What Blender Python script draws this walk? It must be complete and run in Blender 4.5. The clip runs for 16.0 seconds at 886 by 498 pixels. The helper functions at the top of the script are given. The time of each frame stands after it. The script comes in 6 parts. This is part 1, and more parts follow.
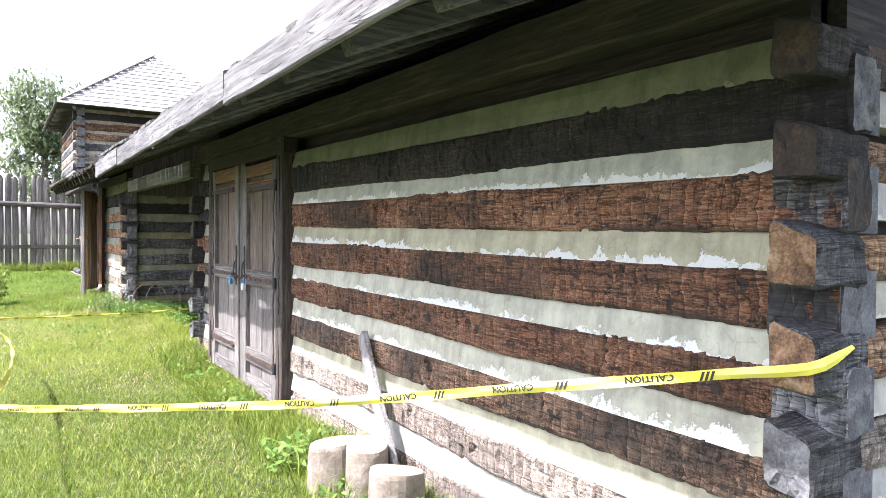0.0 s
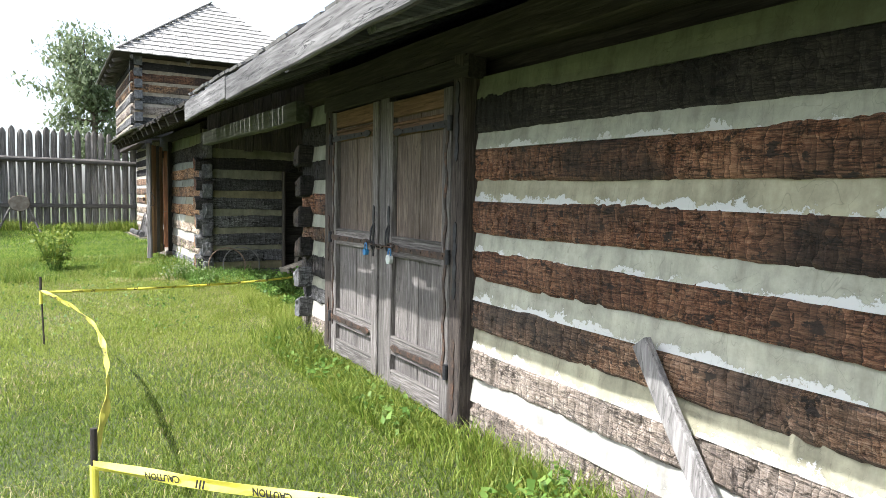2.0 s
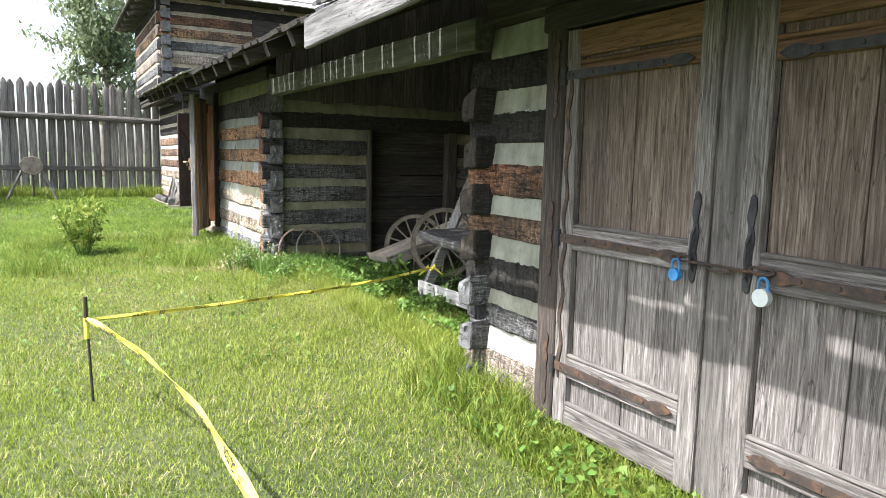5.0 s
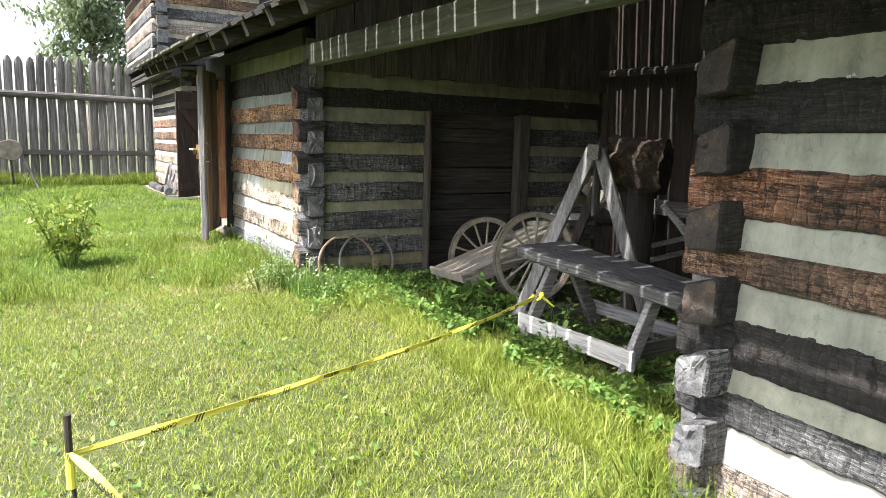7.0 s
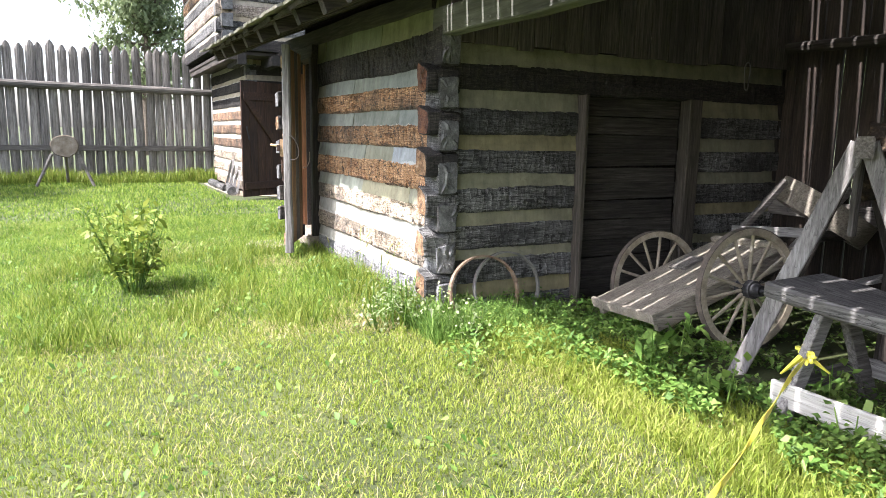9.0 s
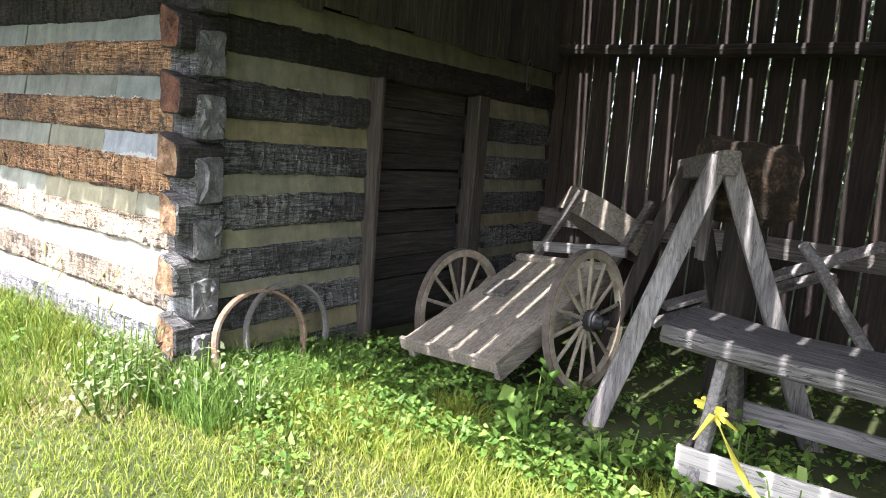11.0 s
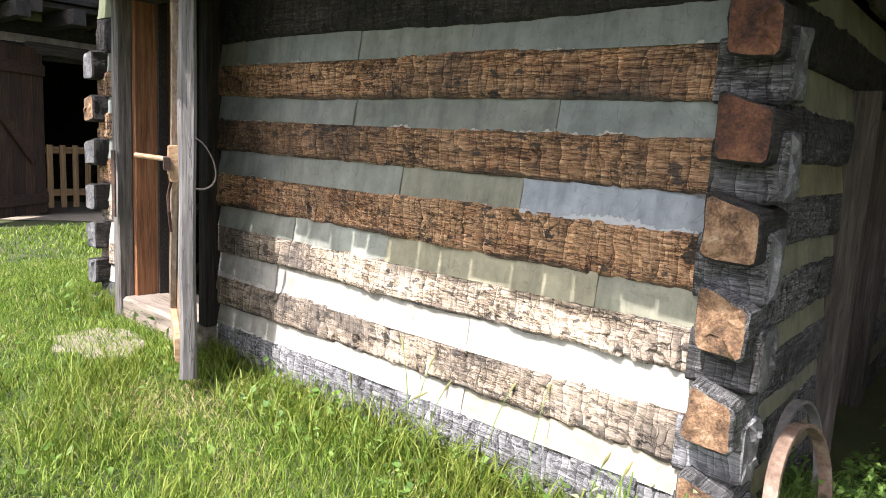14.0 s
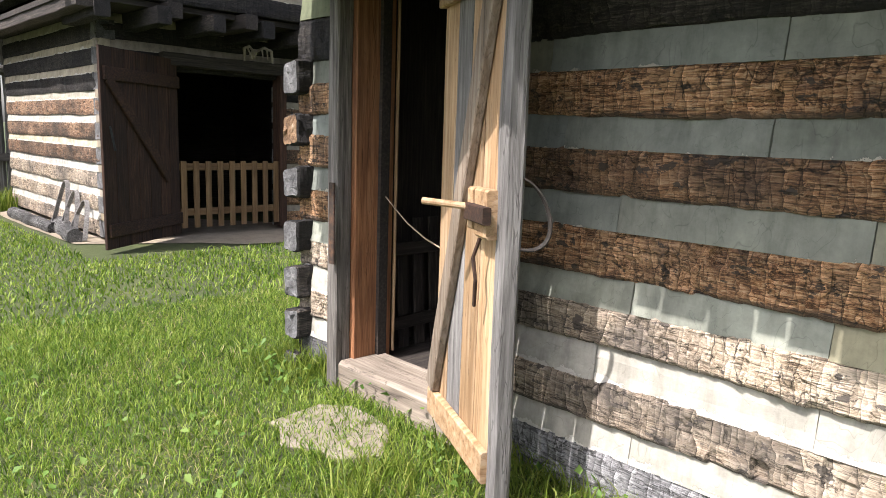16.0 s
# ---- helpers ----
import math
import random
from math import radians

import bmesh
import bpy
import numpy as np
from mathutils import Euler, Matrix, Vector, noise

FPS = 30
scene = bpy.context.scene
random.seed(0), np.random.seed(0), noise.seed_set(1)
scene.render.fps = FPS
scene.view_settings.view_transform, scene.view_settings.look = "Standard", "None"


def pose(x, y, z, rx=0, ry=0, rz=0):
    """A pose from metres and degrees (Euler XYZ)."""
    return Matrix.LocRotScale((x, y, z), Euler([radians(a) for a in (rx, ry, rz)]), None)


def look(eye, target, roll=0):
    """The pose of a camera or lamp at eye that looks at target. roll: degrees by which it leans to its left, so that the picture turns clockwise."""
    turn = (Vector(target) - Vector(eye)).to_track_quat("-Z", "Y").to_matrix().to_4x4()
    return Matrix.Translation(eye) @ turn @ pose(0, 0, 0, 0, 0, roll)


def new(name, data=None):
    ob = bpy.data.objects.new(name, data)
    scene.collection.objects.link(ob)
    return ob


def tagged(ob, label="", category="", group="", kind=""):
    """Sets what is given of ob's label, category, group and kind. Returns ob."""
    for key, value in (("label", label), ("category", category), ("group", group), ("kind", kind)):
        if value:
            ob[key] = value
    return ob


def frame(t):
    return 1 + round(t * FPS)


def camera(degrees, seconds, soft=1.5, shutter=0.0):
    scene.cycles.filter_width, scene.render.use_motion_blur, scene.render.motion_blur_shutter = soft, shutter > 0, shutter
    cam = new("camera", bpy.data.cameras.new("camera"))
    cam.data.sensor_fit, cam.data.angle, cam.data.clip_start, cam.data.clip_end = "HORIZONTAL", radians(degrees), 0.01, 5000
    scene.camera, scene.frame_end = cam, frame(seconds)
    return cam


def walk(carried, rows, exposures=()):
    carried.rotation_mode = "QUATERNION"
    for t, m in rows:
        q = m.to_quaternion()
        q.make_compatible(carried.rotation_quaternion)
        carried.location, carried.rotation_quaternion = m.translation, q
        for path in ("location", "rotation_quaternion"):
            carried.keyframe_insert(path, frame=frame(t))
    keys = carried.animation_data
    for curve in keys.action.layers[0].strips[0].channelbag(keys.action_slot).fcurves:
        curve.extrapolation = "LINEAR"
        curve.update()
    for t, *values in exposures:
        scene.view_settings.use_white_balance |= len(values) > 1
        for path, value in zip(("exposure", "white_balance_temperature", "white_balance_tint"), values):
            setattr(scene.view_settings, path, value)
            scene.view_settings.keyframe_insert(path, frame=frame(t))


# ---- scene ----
cam = camera(65.5, 16.0, 0.5)
METRES, EYE, TILT, LEAN, TURN = 14.0, 1.5, 0.0, 0.0, -32.9
ROWS = [
    (0.0, 0.0, 0.0, 0.0, 0.01, -1.04, -0.5),
    (0.5, -0.0186, 0.0239, -0.0029, 0.92, -0.79, -0.68),
    (1.0, -0.0403, 0.056, -0.001, 1.89, -3.15, -0.4),
    (1.5, -0.0665, 0.0796, 0.0009, 2.78, -3.41, -1.0),
    (2.0, -0.086, 0.1067, -0.0035, 2.96, -4.1, -1.06),
    (2.5, -0.1115, 0.1383, -0.0005, 3.27, -4.87, -0.99),
    (3.0, -0.1366, 0.1611, 0.0012, 3.95, -5.42, -1.07),
    (3.5, -0.1534, 0.1865, -0.0018, 4.04, -5.96, -1.02),
    (4.0, -0.1753, 0.2149, 0.0011, 4.14, -6.56, -1.09),
    (6.5, -0.2501, 0.3506, -0.0007, 2.54, -8.43, -1.38),
    (7.0, -0.2746, 0.3879, 0.0039, 2.77, -8.87, -1.4),
    (7.5, -0.2951, 0.4135, 0.0041, 3.47, -9.09, -1.45),
    (8.0, -0.3116, 0.443, 0.0025, 4.19, -9.26, -1.21),
    (8.5, -0.3269, 0.4679, 0.0023, 5.52, -9.49, -1.04),
    (9.0, -0.3455, 0.4919, 0.0023, 6.18, -9.51, -1.06),
    (9.5, -0.3557, 0.5178, -0.0009, 4.79, -9.52, -1.22),
    (10.0, -0.3662, 0.5468, -0.0015, -6.45, -9.24, -2.94),
    (12.5, -0.4304, 0.656, 0.0013, -24.44, -8.28, -4.75),
    (13.0, -0.4486, 0.6852, 0.0032, -22.31, -8.56, -4.23),
    (13.5, -0.4709, 0.7025, 0.0025, -18.0, -8.71, -3.62),
    (14.0, -0.4934, 0.7229, 0.0027, -16.52, -8.87, -3.24),
    (14.5, -0.5128, 0.7474, 0.0055, -14.48, -9.18, -2.82),
    (15.0, -0.533, 0.7697, 0.0062, -12.02, -9.32, -2.26),
    (15.5, -0.5476, 0.7869, 0.0083, -11.38, -9.23, -2.19),
    (16.0, -0.5579, 0.8147, 0.0086, -11.23, -9.33, -1.9),
]
walk(cam, [(t, pose(0, 0, EYE, TILT, LEAN, TURN) @ pose(METRES * x, METRES * y, METRES * z, 90 + pitch, roll, yaw)) for t, x, y, z, yaw, pitch, roll in ROWS],
     [(0, 1.8, 6000, 20), (0.7, 1.5, 6050, 15), (1.5, 1.12, 6100, 11), (3.5, 1.3, 6100, 11), (7, 1.62, 6350, 13), (9, 1.78, 6250, 16), (10.2, 1.6, 6250, 16), (12.5, 2.52, 6100, 18), (13.5, 1.55, 6250, 18), (16, 0.9, 6450, 16)])

# ---- light ----
world = bpy.data.worlds.new("sky")
scene.world = world
world.use_nodes = True
wn = world.node_tree.nodes
sky = wn.new("ShaderNodeTexSky")
sky.sky_type, sky.sun_disc = "NISHITA", False
sky.sun_elevation, sky.sun_rotation = radians(54), radians(-95)
sky.dust_density, sky.air_density = 3.0, 1.0
wn["Background"].inputs["Strength"].default_value = 0.15
haze = wn.new("ShaderNodeHueSaturation")
haze.inputs["Saturation"].default_value, haze.inputs["Value"].default_value = 0.6, 1.25
world.node_tree.links.new(sky.outputs["Color"], haze.inputs["Color"])
world.node_tree.links.new(haze.outputs["Color"], wn["Background"].inputs["Color"])
sun = new("sun", bpy.data.lights.new("sun", "SUN"))
sun.data.energy, sun.data.angle, sun.data.color = 5.0, radians(0.55), (1.0, 0.96, 0.90)
sun.matrix_world = look((0, 0, 0), (1.0, -0.10, -1.42))


# ---- materials ----
def nodes_of(name):
    m = bpy.data.materials.new(name)
    m.use_nodes = True
    return m, m.node_tree.nodes, m.node_tree.links, m.node_tree.nodes["Principled BSDF"]


def link(ls, a, b):
    ls.new(a, b)


def texco(ns, ls, scale, kind="Object", jitter=True):
    """Coordinates in metres, stretched by scale and shifted at random from piece to piece."""
    tc = ns.new("ShaderNodeTexCoord")
    mp = ns.new("ShaderNodeMapping")
    mp.inputs["Scale"].default_value = scale
    ls.new(tc.outputs[kind], mp.inputs["Vector"])
    if jitter:
        info = ns.new("ShaderNodeObjectInfo")
        mul = ns.new("ShaderNodeMath")
        mul.operation = "MULTIPLY"
        mul.inputs[1].default_value = 37.0
        ls.new(info.outputs["Random"], mul.inputs[0])
        ls.new(mul.outputs[0], mp.inputs["Location"])
    return mp.outputs["Vector"]


def noise_tex(ns, ls, vec, scale, detail=6.0, rough=0.6, dist=0.0):
    n = ns.new("ShaderNodeTexNoise")
    n.inputs["Scale"].default_value, n.inputs["Detail"].default_value = scale, detail
    n.inputs["Roughness"].default_value, n.inputs["Distortion"].default_value = rough, dist
    ls.new(vec, n.inputs["Vector"])
    return n.outputs["Fac"]


def ramp(ns, ls, fac, stops, interp="LINEAR"):
    r = ns.new("ShaderNodeValToRGB")
    r.color_ramp.interpolation = interp
    while len(r.color_ramp.elements) < len(stops):
        r.color_ramp.elements.new(0.5)
    for e, (p, c) in zip(r.color_ramp.elements, stops):
        e.position, e.color = p, (*c, 1) if len(c) == 3 else (c[0], c[0], c[0], 1)
    ls.new(fac, r.inputs["Fac"])
    return r.outputs["Color"]


def mix(ns, ls, fac, a, b, mode="MIX"):
    m = ns.new("ShaderNodeMix")
    m.data_type, m.blend_type = "RGBA", mode
    for s, v in (("Factor_Float", fac), ("A_Color", a), ("B_Color", b)):
        sock = next(i for i in m.inputs if i.identifier == s)
        if isinstance(v, (int, float)):
            sock.default_value = v
        elif isinstance(v, tuple):
            sock.default_value = (*v, 1)
        else:
            ls.new(v, sock)
    return next(o for o in m.outputs if o.identifier == "Result_Color")


def math_node(ns, ls, op, a, b):
    m = ns.new("ShaderNodeMath")
    m.operation = op
    for i, v in enumerate((a, b)):
        if isinstance(v, (int, float)):
            m.inputs[i].default_value = v
        else:
            ls.new(v, m.inputs[i])
    return m.outputs[0]


def bump(ns, ls, bs, height, strength, dist):
    b = ns.new("ShaderNodeBump")
    b.inputs["Strength"].default_value, b.inputs["Distance"].default_value = strength, dist
    ls.new(height, b.inputs["Height"])
    ls.new(b.outputs["Normal"], bs.inputs["Normal"])


AX = {"x": 0, "y": 1, "z": 2}


def stretch(axis, along, across):
    s = [across] * 3
    s[AX[axis]] = along
    return tuple(s)


def wood(name, axis, dark, mid, light, rough=0.85, grain=60.0, crack=0.5, tint=0.25, bumpy=0.5):
    """Weathered sawn wood with its grain along one axis."""
    m, ns, ls, bs = nodes_of(name)
    v = texco(ns, ls, stretch(axis, 0.05, 1.0))
    fine = noise_tex(ns, ls, v, grain, 8, 0.65, 0.4)
    v2 = texco(ns, ls, stretch(axis, 0.35, 1.0))
    broad = noise_tex(ns, ls, v2, 3.0, 4, 0.6)
    col = ramp(ns, ls, fine, [(0.28, dark), (0.5, mid), (0.72, light)])
    stain = ramp(ns, ls, broad, [(0.3, (0.45,)), (0.65, (1.1,))])
    col = mix(ns, ls, 0.75, col, stain, "MULTIPLY")
    info = ns.new("ShaderNodeObjectInfo")
    var = ramp(ns, ls, info.outputs["Random"], [(0.0, (1 - tint,)), (1.0, (1 + tint,))])
    col = mix(ns, ls, 1.0, col, var, "MULTIPLY")
    vc = texco(ns, ls, stretch(axis, 0.06, 1.0))
    cr = noise_tex(ns, ls, vc, 22.0, 3, 0.5, 1.2)
    line = ramp(ns, ls, cr, [(0.485, (1.0,)), (0.5, (0.0,)), (0.515, (1.0,))])
    col = mix(ns, ls, crack, col, mix(ns, ls, 1.0, col, line, "MULTIPLY"))
    ls.new(col, bs.inputs["Base Color"])
    bs.inputs["Roughness"].default_value = rough
    h = math_node(ns, ls, "ADD", fine, math_node(ns, ls, "MULTIPLY", line, 0.6))
    bump(ns, ls, bs, h, bumpy, 0.006)
    return m


def hewn_wood(name, axis, dark, mid, light, char, cell=1.0, pale=0.3):
    """Hand-hewn log: grain, blocky checks across it, patches of bleached and blackened wood."""
    m, ns, ls, bs = nodes_of(name)
    v = texco(ns, ls, stretch(axis, 0.07, 1.0))
    fine = noise_tex(ns, ls, v, 120.0, 8, 0.78, 0.6)
    v2 = texco(ns, ls, stretch(axis, 0.5, 1.0))
    broad = noise_tex(ns, ls, v2, 4.5, 5, 0.65)
    blot = noise_tex(ns, ls, texco(ns, ls, stretch(axis, 0.8, 1.0)), 1.6, 5, 0.6)
    col = ramp(ns, ls, fine, [(0.41, dark), (0.5, mid), (0.61, light)])
    col = mix(ns, ls, ramp(ns, ls, broad, [(0.42, (0.0,)), (0.62, (pale,))]), col, light)
    col = mix(ns, ls, ramp(ns, ls, blot, [(0.44, (0.0,)), (0.62, (0.85,))]), col, char)
    info = ns.new("ShaderNodeObjectInfo")
    var = ramp(ns, ls, info.outputs["Random"], [(0.0, (0.72,)), (1.0, (1.25,))])
    col = mix(ns, ls, 1.0, col, var, "MULTIPLY")
    # axe scallops: uneven upright steps across the face, each with a sharp broken edge
    steps = []
    for k, (scale, dist, dscale, det) in enumerate(((4.6, 9.0, 1.1, 4.0), (9.5, 12.0, 0.8, 3.0))):
        wv = ns.new("ShaderNodeTexWave")
        wv.wave_type, wv.wave_profile, wv.bands_direction = "BANDS", "SAW", axis.upper()
        wv.inputs["Scale"].default_value, wv.inputs["Distortion"].default_value = scale * cell, dist
        wv.inputs["Detail"].default_value, wv.inputs["Detail Scale"].default_value = det, dscale
        wv.inputs["Detail Roughness"].default_value = 0.62
        ls.new(texco(ns, ls, stretch(axis, 1.0, 0.55)), wv.inputs["Vector"])
        steps.append(wv.outputs["Fac"])
    where = noise_tex(ns, ls, texco(ns, ls, stretch(axis, 1.0, 1.8)), 5.0, 4, 0.65)
    gate = ramp(ns, ls, where, [(0.36, (0.05,)), (0.62, (1.0,))])
    gate2 = ramp(ns, ls, where, [(0.40, (1.0,)), (0.64, (0.05,))])
    # step shading multiplied into the colour: dark foot, bright broken lip
    e1 = ramp(ns, ls, steps[0], [(0.0, (0.05,)), (0.07, (0.5,)), (0.3, (0.9,)), (0.8, (1.1,)), (0.97, (1.7,))])
    e2 = ramp(ns, ls, steps[1], [(0.0, (0.1,)), (0.1, (0.6,)), (0.3, (0.95,)), (0.8, (1.08,)), (0.97, (1.5,))])
    col = mix(ns, ls, math_node(ns, ls, "MULTIPLY", gate, 0.9), col, mix(ns, ls, 1.0, col, e1, "MULTIPLY"))
    col = mix(ns, ls, math_node(ns, ls, "MULTIPLY", gate2, 0.75), col, mix(ns, ls, 1.0, col, e2, "MULTIPLY"))
    # hard-edged black scorched spots and a ragged darker band along the lower edge
    spot = noise_tex(ns, ls, texco(ns, ls, stretch(axis, 0.7, 1.3)), 17.0, 5, 0.6)
    black = ramp(ns, ls, spot, [(0.60, (0.0,)), (0.63, (0.92,))])
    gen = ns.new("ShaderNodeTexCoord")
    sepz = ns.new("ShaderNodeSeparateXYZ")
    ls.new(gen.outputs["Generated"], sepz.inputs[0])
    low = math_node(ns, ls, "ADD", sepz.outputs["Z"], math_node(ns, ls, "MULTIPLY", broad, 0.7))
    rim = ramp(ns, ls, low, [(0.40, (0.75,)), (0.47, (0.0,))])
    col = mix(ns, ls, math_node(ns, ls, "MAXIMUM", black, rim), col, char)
    cutc = math_node(ns, ls, "ADD", math_node(ns, ls, "MULTIPLY", math_node(ns, ls, "MULTIPLY", steps[0], gate), 1.1), math_node(ns, ls, "MULTIPLY", math_node(ns, ls, "MULTIPLY", steps[1], gate2), 0.6))
    sp = noise_tex(ns, ls, texco(ns, ls, stretch(axis, 0.07, 1.0)), 24.0, 4, 0.6, 0.3)
    split = ramp(ns, ls, sp, [(0.475, (1.0,)), (0.5, (0.1,)), (0.52, (1.0,))])
    col = mix(ns, ls, 0.8, col, mix(ns, ls, 1.0, col, split, "MULTIPLY"))
    # blocky drying checks: short black cracks along and across the grain
    vo = ns.new("ShaderNodeTexVoronoi")
    vo.feature = "DISTANCE_TO_EDGE"
    vo.inputs["Scale"].default_value = 21.0
    vo.inputs["Randomness"].default_value = 0.7
    wob = ns.new("ShaderNodeVectorMath")
    wob.operation = "MULTIPLY_ADD"
    wn = ns.new("ShaderNodeTexNoise")
    wn.inputs["Scale"].default_value, wn.inputs["Detail"].default_value = 30.0, 3.0
    ls.new(texco(ns, ls, (1, 1, 1)), wn.inputs["Vector"])
    ls.new(wn.outputs["Color"], wob.inputs[0])
    wob.inputs[1].default_value = (0.016, 0.016, 0.016)
    ls.new(texco(ns, ls, stretch(axis, 1.0, 0.36)), wob.inputs[2])
    ls.new(wob.outputs[0], vo.inputs["Vector"])
    crackle = ramp(ns, ls, vo.outputs["Distance"], [(0.004, (0.1,)), (0.04, (1.0,))])
    area = noise_tex(ns, ls, texco(ns, ls, stretch(axis, 0.8, 1.4)), 6.5, 4, 0.65)
    check = math_node(ns, ls, "MULTIPLY", ramp(ns, ls, area, [(0.47, (0.0,)), (0.60, (0.85,))]), math_node(ns, ls, "SUBTRACT", 1.0, crackle))
    col = mix(ns, ls, check, col, tuple(c * 0.35 for c in char))
    ls.new(col, bs.inputs["Base Color"])
    bs.inputs["Roughness"].default_value = 0.88
    h = math_node(ns, ls, "ADD", math_node(ns, ls, "MULTIPLY", cutc, 0.9), math_node(ns, ls, "MULTIPLY", fine, 0.7))
    h = math_node(ns, ls, "ADD", h, math_node(ns, ls, "MULTIPLY", split, 0.5))
    h = math_node(ns, ls, "SUBTRACT", h, math_node(ns, ls, "MULTIPLY", check, 0.8))
    bump(ns, ls, bs, h, 1.0, 0.014)
    return m


def plaster(name, tone, bare, white_part=0.45, climb=0.0):
    """Sage-grey clay chinking whose paint has come off in ragged white patches."""
    m, ns, ls, bs = nodes_of(name)
    v = texco(ns, ls, (1, 1, 1))
    n1 = noise_tex(ns, ls, v, 5.5, 8, 0.7)
    n2 = noise_tex(ns, ls, v, 55.0, 5, 0.6)
    tc = ns.new("ShaderNodeTexCoord")
    sep = ns.new("ShaderNodeSeparateXYZ")
    ls.new(tc.outputs["Generated"], sep.inputs[0])
    d = math_node(ns, ls, "SUBTRACT", sep.outputs["Z"], math_node(ns, ls, "MULTIPLY", sep.outputs["Y"], climb))
    d = math_node(ns, ls, "ADD", d, math_node(ns, ls, "MULTIPLY", math_node(ns, ls, "SUBTRACT", n1, 0.235), 1.7))
    d = math_node(ns, ls, "ADD", d, math_node(ns, ls, "MULTIPLY", n2, 0.2))
    peel = ramp(ns, ls, d, [(white_part + 0.235, (1.0,)), (white_part + 0.25, (0.0,))])
    col = ramp(ns, ls, n1, [(0.3, tuple(c * 0.62 for c in tone)), (0.7, tuple(c * 1.2 for c in tone))])
    drip = noise_tex(ns, ls, texco(ns, ls, (1, 1, 0.12)), 11.0, 5, 0.65)
    col = mix(ns, ls, 0.6, col, mix(ns, ls, 1.0, col, ramp(ns, ls, drip, [(0.36, (0.72,)), (0.5, (1.06,)), (0.66, (1.28,))]), "MULTIPLY"))
    info = ns.new("ShaderNodeObjectInfo")
    tintc = ramp(ns, ls, info.outputs["Random"], [(0.0, (0.98, 1.02, 1.08)), (0.55, (1.0, 1.0, 1.0)), (0.7, (1.08, 0.98, 0.80)), (1.0, (0.80, 0.82, 0.82))])
    col = mix(ns, ls, 0.9, col, mix(ns, ls, 1.0, col, tintc, "MULTIPLY"))
    col = mix(ns, ls, peel, col, bare)
    cr = noise_tex(ns, ls, texco(ns, ls, (1, 1, 0.6)), 7.0, 2, 0.5, 1.5)
    line = ramp(ns, ls, cr, [(0.494, (1.0,)), (0.5, (0.4,)), (0.506, (1.0,))])
    col = mix(ns, ls, 0.4, col, mix(ns, ls, 1.0, col, line, "MULTIPLY"))
    ls.new(col, bs.inputs["Base Color"])
    bs.inputs["Roughness"].default_value = 0.92
    h = math_node(ns, ls, "SUBTRACT", math_node(ns, ls, "MULTIPLY", n2, 0.5), math_node(ns, ls, "MULTIPLY", peel, 0.8))
    bump(ns, ls, bs, math_node(ns, ls, "ADD", h, math_node(ns, ls, "MULTIPLY", line, 0.3)), 0.6, 0.006)
    return m


def mottled(name, stops, scale=8.0, rough=0.9, bumpy=0.4, dist=0.01, metal=0.0, fine=60.0, kind="Object"):
    m, ns, ls, bs = nodes_of(name)
    v = texco(ns, ls, (1, 1, 1), kind)
    a = noise_tex(ns, ls, v, scale, 7, 0.65)
    b = noise_tex(ns, ls, v, fine, 4, 0.6)
    f = math_node(ns, ls, "ADD", math_node(ns, ls, "MULTIPLY", a, 0.7), math_node(ns, ls, "MULTIPLY", b, 0.3))
    ls.new(ramp(ns, ls, f, stops), bs.inputs["Base Color"])
    bs.inputs["Roughness"].default_value, bs.inputs["Metallic"].default_value = rough, metal
    bump(ns, ls, bs, f, bumpy, dist)
    return m


def leafy(name, a, b, c, island=True, trans=0.35):
    m, ns, ls, bs = nodes_of(name)
    geo = ns.new("ShaderNodeNewGeometry")
    tc = ns.new("ShaderNodeTexCoord")
    n = noise_tex(ns, ls, tc.outputs["Object"], 1.3, 4, 0.6)
    f = math_node(ns, ls, "ADD", math_node(ns, ls, "MULTIPLY", geo.outputs["Random Per Island"], 0.5), math_node(ns, ls, "MULTIPLY", n, 0.5))
    col = ramp(ns, ls, f, [(0.25, a), (0.5, b), (0.75, c)])
    ls.new(col, bs.inputs["Base Color"])
    bs.inputs["Roughness"].default_value = 0.55
    bs.inputs["Specular IOR Level"].default_value = 0.3
    tr = ns.new("ShaderNodeBsdfTranslucent")
    ls.new(col, tr.inputs["Color"])
    mx = ns.new("ShaderNodeMixShader")
    mx.inputs["Fac"].default_value = trans
    ls.new(bs.outputs[0], mx.inputs[1])
    ls.new(tr.outputs[0], mx.inputs[2])
    ls.new(mx.outputs[0], ns["Material Output"].inputs["Surface"])
    return m


